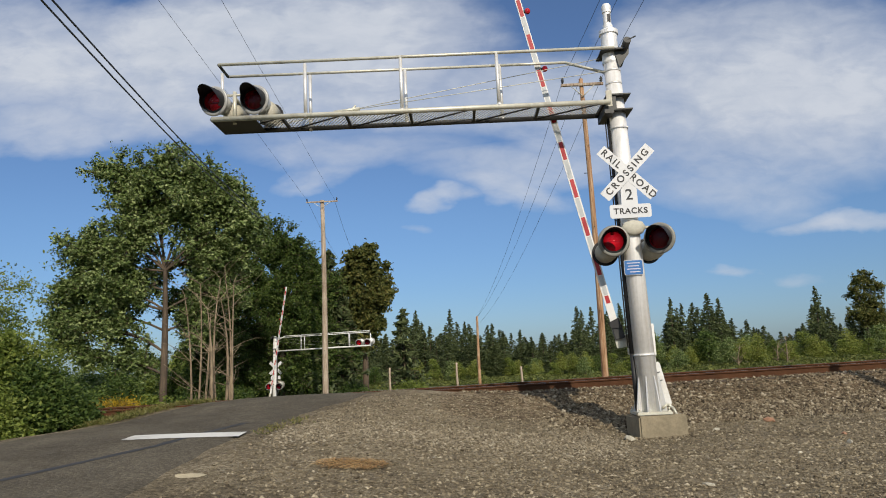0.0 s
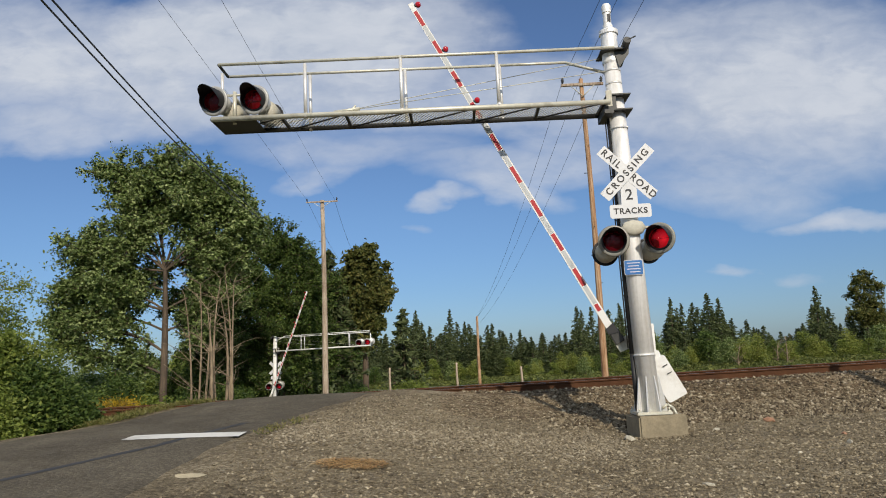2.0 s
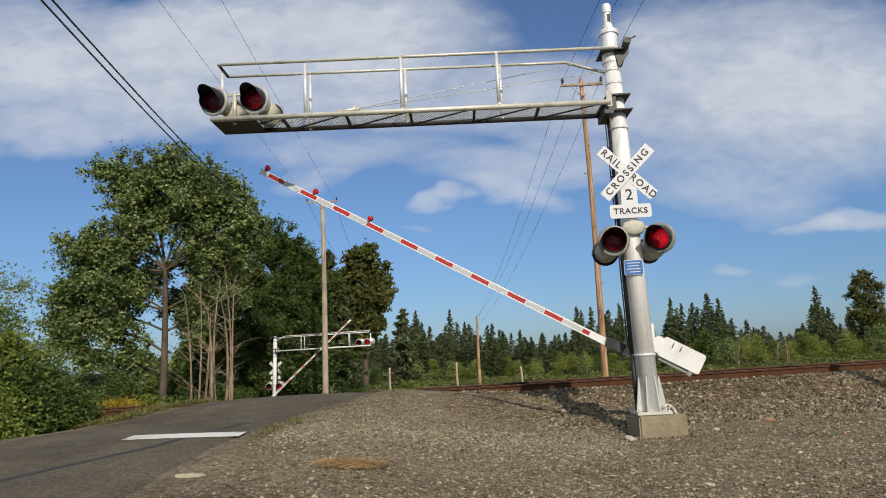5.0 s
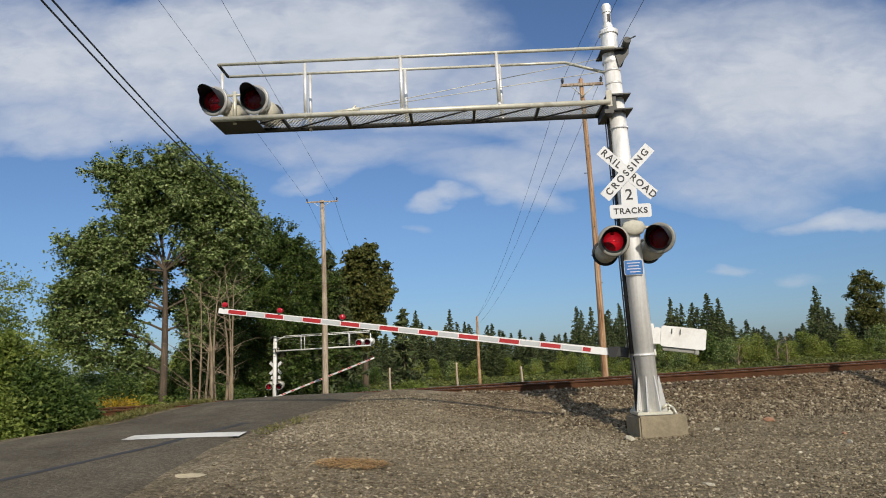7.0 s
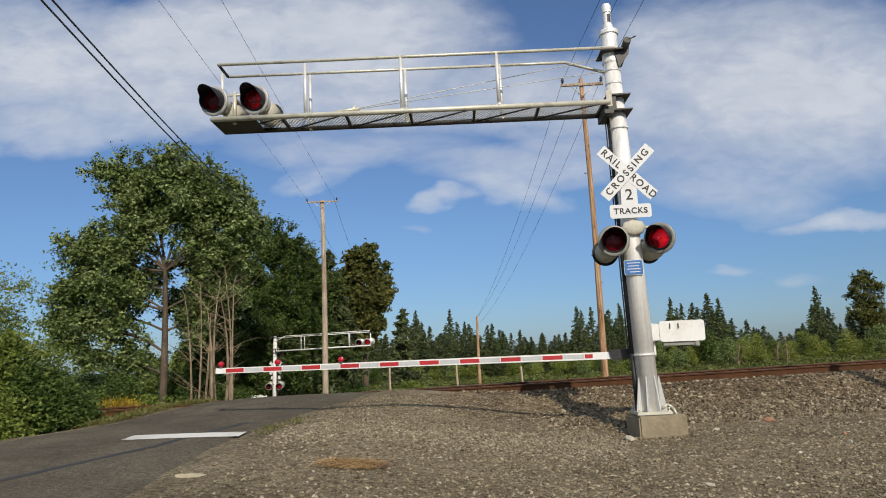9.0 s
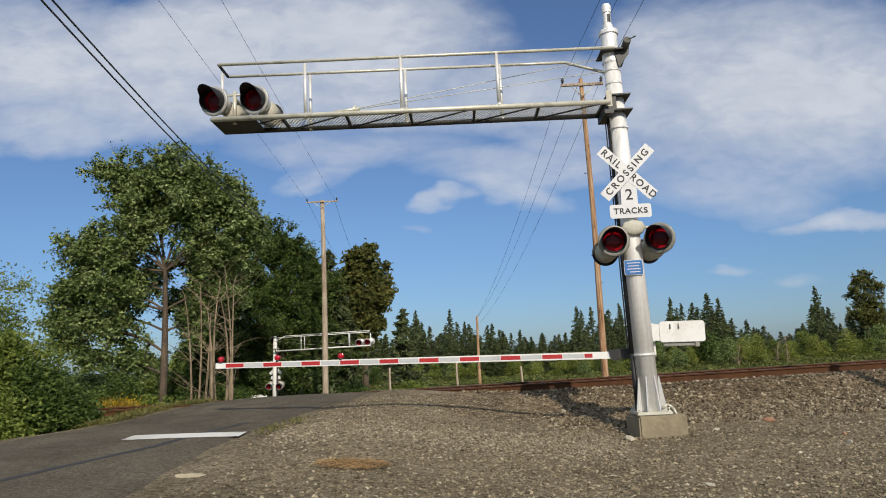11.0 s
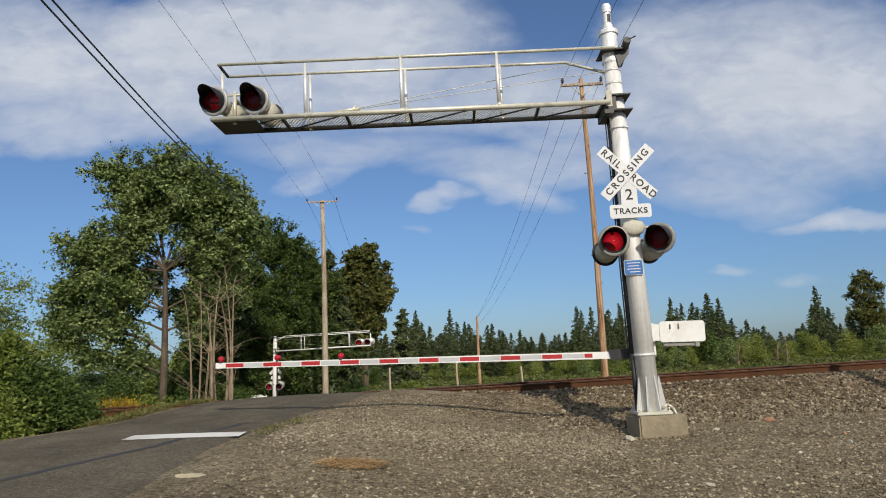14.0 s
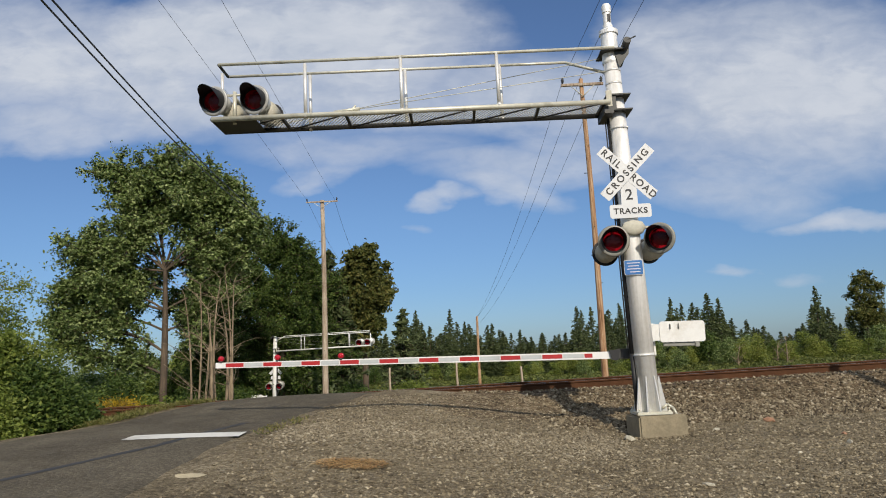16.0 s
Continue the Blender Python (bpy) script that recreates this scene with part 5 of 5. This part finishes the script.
sprig_tree("maple_tree", (-7.2, 61.0, gz(-7.2, 61)), 0.32, (0.1, 0, 9.5),
           [(0.2, 0, 13.2, 1.7, 1.7, 1.5), (1.5, 0, 11.6, 1.3, 1.5, 1.3), (-1.0, 0, 11.6, 1.6, 1.7, 1.6), (1.9, 0, 10.0, 0.9, 1.2, 0.9), (0.3, 0, 9.8, 1.9, 1.8, 1.6), (-1.4, 0, 8.6, 1.8, 1.8, 1.5), (0.9, -0.2, 7.9, 1.3, 1.4, 1.0), (-1.0, -0.2, 6.2, 1.8, 1.7, 1.3)],
           260, 0.15, M_BROWNISH, "olive-brown maple with clumped foliage", 14, fill=0.35, reach=0.8, leaves=14, upward=0.2, group="copse by the road", narrow=0.7)
conifer("fir_tree", (-9.9, 60.0, gz(-9.9, 60)), 14.4, 3.6, M_NEEDLE, "dark fir tree in the copse", 21, 26, 34, 0.03, "copse by the road", 0.34)
conifer("fir_tree", (-8.6, 58.0, gz(-8.6, 58)), 10.6, 3.4, M_NEEDLE, "dark fir tree in the copse", 22, 26, 30, 0.02, "copse by the road", 0.32)
conifer("fir_tree", (-11.6, 55.5, gz(-11.6, 55.5)), 9.4, 3.0, M_NEEDLE, "dark fir tree in the copse", 23, 26, 30, 0.02, "copse by the road", 0.32)
conifer("fir_tree", (-4.2, 68.0, gz(-4.2, 68)), 9.6, 2.8, M_NEEDLE, "dark fir tree in the copse", 24, 22, 28, 0.02, "copse by the road", 0.32)


def bare_trunks():
    rng = np.random.default_rng(31)
    for i in range(9):
        x, y = -14.5 + i * 0.31 + rng.normal() * 0.12, 40.2 + rng.normal() * 0.6
        t = thing("bare_sapling", pose(x, y, gz(x, y)), "slim pale bare trunk with dead branches", "tree", "bare trunks in the copse")
        h = rng.uniform(5.5, 9.5)
        bm = bmesh.new()
        pts = limb(bm, (0, 0, -0.2), (rng.normal() * 0.5, rng.normal() * 0.3, h), rng.uniform(0.08, 0.16), 0.02, rng, 0.05, 7, 6)
        part("trunk", bm, M_DEADWOOD, t)
        for k in range(16):
            bm = bmesh.new()
            p = pts[rng.integers(1, 7)]
            a, ln = rng.uniform(0, 6.28), rng.uniform(0.5, 2.1)
            limb(bm, p, p + Vector((math.cos(a) * ln, math.sin(a) * ln, rng.uniform(0.2, 0.9) * ln)), 0.022, 0.006, rng, 0.15, 4, 3)
            part("branch", bm, M_DEADWOOD, t)


bare_trunks()

# nearer bushes and small trees on the low side of the road
for i, (x, y, h, w, mat, sd) in enumerate(((-14.25, 21.0, 4.8, 2.2, M_BRIGHT, 41), (-16.5, 24.0, 5.3, 2.4, M_COTTON, 43),
                                           (-13.25, 22.6, 2.3, 1.25, M_DEEP, 44), (-14.2, 18.4, 2.6, 1.5, M_BRIGHT, 45), (-8.75, 13.9, 2.0, 0.5, M_BRIGHT, 47), (-8.05, 13.8, 1.45, 0.28, M_DEEP, 48), (-8.3, 12.9, 1.2, 0.4, M_BRIGHT, 49), (-7.6, 14.1, 0.75, 0.22, M_DEEP, 50))):
    broadleaf("roadside_shrub", (x, y, gz(x, y)), h, 0.09, [(0, 0, h * 0.75, w * 0.75, w * 0.7, h * 0.24), (0.2, 0, h * 0.45, w, w * 0.9, h * 0.3), (0, 0, h * 0.18, w * 0.95, w * 0.9, h * 0.2)],
              60, 300, 0.05, mat, "leafy green roadside shrub below the road", sd, category="shrub", group="roadside shrubs", clump_r=0.55 if y > 15 else 0.34)
for x, y, h, w, mat, sd in ((-22.5, 44, 4.2, 3.0, M_DEEP, 51), (-19.0, 43, 2.6, 2.2, M_DEEP, 52), (-26.5, 50, 4.6, 3.2, M_COTTON, 53), (-16.1, 38.6, 2.4, 0.9, M_BRIGHT, 54), (-13.4, 38.5, 1.5, 1.0, M_BRIGHT, 63), (-11.9, 39.5, 1.6, 1.2, M_DEEP, 64), (-18.2, 39.6, 3.4, 1.7, M_DEEP, 65), (-20.6, 40.5, 3.0, 1.5, M_DEEP, 66), (-15.3, 42.5, 2.6, 1.6, M_DEEP, 67), (-13.2, 42.0, 2.8, 1.6, M_DEEP, 68),
                            (-16.2, 50.0, 3.4, 2.2, M_BRIGHT, 55), (-14.6, 55.5, 3.0, 2.2, M_DEEP, 56), (-31, 56, 5.0, 3.5, M_DEEP, 57), (-11.4, 56.0, 3.0, 2.0, M_BRIGHT, 58), (-7.4, 57.0, 3.0, 2.4, M_DEEP, 59), (-3.6, 62.0, 2.6, 2.2, M_BRIGHT, 62),
                            (-23.5, 36, 2.6, 2.4, M_DEEP, 60), (-20.5, 33, 1.4, 1.4, M_BRIGHT, 61)):
    broadleaf("shrub", (x, y, gz(x, y)), h, 0.08, [(0, 0, h * 0.7, w * 0.8, w * 0.7, h * 0.28), (0, 0, h * 0.3, w, w * 0.9, h * 0.3)],
              46, 240, 0.095, mat, "leafy green shrub at the foot of the copse", sd, category="shrub", group="shrubs of the copse", clump_r=0.7)
broadleaf("broom_shrub", (-11.2, 24.0, gz(-11.2, 24.0)), 1.6, 0.03, [(-0.3, 0, 1.25, 0.5, 0.4, 0.12), (0.3, 0.2, 1.2, 0.45, 0.4, 0.12)], 24, 110, 0.03, M_YELLOW,
          "low shrub in yellow flower behind the tracks", 71, category="shrub", clump_r=0.3)


def verge_grass():
    rng = np.random.default_rng(66)
    n = 2600
    y = rng.uniform(13.4, 16.6, n)
    x = road_left(y) - np.abs(rng.normal(0.2, 0.3, n)) - 0.03
    y2 = rng.uniform(10.5, 12.6, 150)
    x2 = road_right(y2) + np.abs(rng.normal(0.05, 0.16, 150))
    x, y = np.concatenate([x, x2]), np.concatenate([y, y2])
    z = ground_z(x, y) + rng.uniform(0.0, 0.09, len(x))
    ob = leaf_mesh("verge_grass", np.stack([x, y, z], -1), 0.05, rng, M_GRASS, None, droop=-0.9, narrow=0.12)
    tagged(ob, "thin green and straw grass on the road verge", "grass", kind="stuff")


verge_grass()


def pale_patch():
    bm = bmesh.new()
    c = bm.verts.new((-2.80, 7.78, road_top(-2.80, 7.78) - 0.002))
    ring = []
    for i in range(18):
        a = i * 2 * math.pi / 18
        r = 1 + 0.3 * noise.noise((math.cos(a) * 2, math.sin(a) * 2, 4))
        x, y = -2.80 + 0.17 * r * math.cos(a), 7.78 + 0.11 * r * math.sin(a)
        ring.append(bm.verts.new((x, y, max(float(ground_z(x, y)), road_top(x, y) if x < road_right(y) else -9) + 0.004)))
    c.co.z = road_top(-2.80, 7.78) + 0.012
    for i in range(18):
        bm.faces.new((c, ring[i], ring[(i + 1) % 18]))
    tagged(part("sand_patch", bm, M_SAND, None, "pale patch of dry sand on the shoulder"), category="sand")


pale_patch()


# ---------------- distant woods ----------------
def far_woods():
    rng = np.random.default_rng(77)
    lab = "distant dark conifer on the wooded edge"
    sizes = ((20, 5.2, 0.0), (20, 4.4, 0.2), (20, 5.0, 0.45), (20, 3.8, 0.3), (20, 5.8, 0.1))
    firs = [conifer("distant_fir", (-60 + 9 * i, 214, -3.2), h, w, M_NEEDLE, lab, 80 + i, 12, 46, 0.03, "distant woods", 0.42, False, rg) for i, (h, w, rg) in enumerate(sizes)]
    broads = [broadleaf("distant_tree", (-64 + 8 * i, 150, -3.2), 11, 0.2, lobes, 46, 70, 0.27, mt, "distant leafy tree before the conifers", 90 + i, group="distant woods", clump_r=1.15)
              for i, (mt, lobes) in enumerate(((M_LIME, [(0, 0, 7.8, 2.2, 2.2, 2.4), (1.0, 0, 5, 2.8, 2.6, 2.4), (-1.2, 0, 3.4, 2.8, 2.6, 2.4)]),
                                               (M_BRIGHT, [(0.4, 0, 8.4, 1.8, 1.8, 2.2), (-0.9, 0, 6, 2.4, 2.2, 2.2), (0.8, 0, 3.4, 2.8, 2.4, 2.4)]),
                                               (M_COTTON, [(-0.3, 0, 8.0, 2.0, 2.0, 2.4), (1.0, 0, 5.4, 2.4, 2.2, 2.2), (-0.8, 0, 3.2, 2.8, 2.4, 2.4)]),
                                               (M_DEEP, [(0, 0, 7.6, 2.4, 2.2, 2.6), (0.8, 0, 4.4, 3.0, 2.4, 2.6), (-1.0, 0, 3.0, 2.8, 2.4, 2.2)])))]
    # heights of the wooded edge along its length
    skyline = [(-24, 11), (-18, 12.5), (-12.3, 14), (-7.8, 16.7), (-4.4, 13), (0.8, 17), (5.6, 13.2), (11.4, 12.9), (18.4, 11.2), (24, 10.2), (29.8, 9.9), (33.1, 16.2), (36.7, 16), (41, 15.1), (43.9, 16.4),
               (48.7, 13.2), (57, 17.2), (59.7, 15.6), (66.4, 17.9), (69.1, 16.6), (72, 11), (75.7, 10.8), (79.8, 9.2), (84, 7.6), (89.8, 9.1), (93.9, 18.5), (96.7, 13.1), (101.4, 10.7), (108, 14), (117, 16), (124, 14)]
    sx, sh = [a for a, b in skyline], [b for a, b in skyline]

    def fir(x, y, h, wide):
        k = h / 20
        w = wide * (0.5 + 0.5 * k)
        copy_thing(firs[int(rng.integers(0, 5))], pose(x, y, -3.2, 0, 0, rng.uniform(0, 360)) @ Matrix.Diagonal((w, w, k, 1)))

    for px, ph in skyline:
        fir(px, 180, ph * 1.02, rng.uniform(0.85, 1.15))
    for i in range(160):
        x, y = -28 + i * 0.98 + rng.normal(), rng.uniform(182, 204)
        fir(x * y / 180, y, float(np.interp(x, sx, sh)) * y / 180 * rng.uniform(0.62, 0.95), rng.uniform(0.9, 1.3))
    for i in range(70):
        x, y = rng.uniform(-22, 46), rng.uniform(158, 176)
        fir(x * y / 180, y, float(np.interp(x, sx, sh)) * y / 180 * rng.uniform(0.4, 0.88), rng.uniform(0.9, 1.3))
    for i in range(92):
        x = -26 + i * 1.62 + rng.normal() * 1.0
        y = rng.uniform(136, 166)
        k = rng.uniform(0.55, 0.95) * (0.5 if x < 36 else 0.98 + 0.15 * math.sin(x * 0.35))
        k = min(k, float(np.interp(x * 1.2, sx, sh)) * 0.085 * y / 180 * (0.95 if x > 36 else 0.75), rng.uniform(0.42, 0.84))
        copy_thing(broads[rng.choice(4, p=(0.32, 0.24, 0.18, 0.26))], pose(x * y / 150, y, -3.2, 0, 0, rng.uniform(0, 360)) @ Matrix.Diagonal((k * 1.1, k, k * rng.uniform(0.85, 1.15), 1)))
    # one tall ragged tree and a bleached dead one stand out of the edge
    sprig_tree("distant_tree", (105.0, 178.0, -3.2), 0.5, (0, 0, 12), [(0, 0, 19.5, 2.6, 2.4, 1.8), (-2.2, 0, 16.4, 1.6, 2, 1.4), (2.6, 0, 17.6, 2.0, 2, 1.8), (1.0, 0, 14.0, 3.2, 2.6, 2.2), (-1.4, 0, 10.6, 3.0, 2.6, 2.4), (2.4, 0, 9.6, 3.4, 2.6, 3.0)],
               150, 0.3, M_BROWNISH, "tall ragged broadleaf tree above the woods", 98, fill=0.3, reach=1.5, leaves=9, group="distant woods")
    for x, y, h in ((64.5, 137, 5.2), (63.2, 138, 4.6), (55.0, 136, 4.0)):
        t = thing("dead_tree", pose(x, y, -3.2), "bleached bare tree among the green woods", "tree", "dead trees")
        bm = bmesh.new()
        pts = limb(bm, (0, 0, -0.2), (0.3, 0, h), 0.2, 0.04, rng, 0.05, 6, 6)
        part("trunk", bm, M_DEADWOOD, t)
        for k in range(14):
            bm = bmesh.new()
            p, a, ln = pts[rng.integers(1, 7)], rng.uniform(0, 6.28), rng.uniform(0.8, 2.0)
            limb(bm, p, p + Vector((math.cos(a) * ln, math.sin(a) * ln, rng.uniform(0.4, 1.4) * ln)), 0.07, 0.02, rng, 0.12, 4, 3)
            part("branch", bm, M_DEADWOOD, t)
    # undergrowth closing the foot of the woods
    n = 46000
    x, y = rng.uniform(-40, 130, n), rng.uniform(128, 150, n)
    top = 1.0 + 1.5 * np.abs(np.sin(x * 0.21 + 1.3 * np.sin(x * 0.083))) + 0.9 * np.abs(np.sin(x * 0.67 + y * 0.3)) + (y - 128) * 0.06
    z = -3.2 + rng.uniform(0, 1, n) ** 0.7 * top * np.where(x < 45, 0.22, 0.45)
    ob = leaf_mesh("woodland_undergrowth", np.stack([x, y, z], -1), 0.3, rng, M_OLIVE, None)
    tagged(ob, "dense green undergrowth at the foot of distant woods", "undergrowth", kind="stuff")
    for i in range(22):
        x, y = -62 + i * 2.2 + rng.normal() * 1.2, rng.uniform(88, 128)
        k = rng.uniform(0.5, 0.85)
        copy_thing(broads[1 if i % 3 else 3], pose(x, y, -3.2, 0, 0, rng.uniform(0, 360)) @ Matrix.Diagonal((k, k, k, 1)))


far_woods()


# ---------------- what moves ----------------
def motions():
    ang = [(0, 78.3), (0.5, 78.3), (0.75, 77.1), (1.0, 75.0), (1.5, 68.3), (2.0, 63.1), (2.5, 57.6), (3.0, 52.0), (3.5, 46.8), (4.0, 41.3), (4.2, 39.2), (5.0, 29.9), (5.7, 22.4),
           (6.3, 16.15), (6.5, 14.0), (7.0, 8.95), (7.5, 5.25), (8.0, 3.7), (8.2, 2.5), (8.5, 0.3), (9.0, 0.5), (9.2, 1.15), (9.6, 1.4), (10.2, 1.2), (16.0, 1.25)]
    x, y, z = near_arm.matrix_basis.translation
    walk(near_arm, [(t, pose(x, y, z, 0, a, -5.9)) for t, a in ang])
    far = [(0, 80.7), (0.7, 80.5), (1.0, 79.8), (1.5, 74.7), (2.0, 69.6), (2.5, 65.4), (3.0, 61.0), (3.5, 57.0), (4.0, 52.5), (4.2, 50.8), (5.0, 42.0), (5.7, 34.5), (6.3, 28.0), (6.5, 25.2),
           (7.0, 18.9), (7.5, 11.6), (8.0, 4.6), (8.2, 1.8), (8.5, -0.5), (9.0, 0.3), (9.4, 0.0), (16.0, 0.0)]
    x, y, z = far_arm.matrix_basis.translation
    walk(far_arm, [(t, pose(x, y, z, 0, a, 0)) for t, a in far])
    # the lamps flash in turn: times at which the light passes from one side to the other
    to_right = (0.47, 1.85, 3.22, 4.63, 6.03, 7.42, 8.82, 10.25, 11.72, 13.13, 14.57, 16.0)
    to_left = (1.2, 2.58, 3.96, 5.35, 6.7, 8.17, 9.55, 11.0, 12.47, 13.9, 15.32)
    for sh, side, open_a in LIT:
        a = open_a if side == "L" else 0
        rows = [(0.0, a)]
        for t in sorted(to_right + to_left):
            b = open_a - a
            rows += [(t - 0.09, a), (t, 47)] + ([(t + 0.09, b)] if t < 15.9 else [])
            a = b
        walk(sh, [(q, pose(0, 0, -0.15, g, 0, 0)) for q, g in rows])


motions()
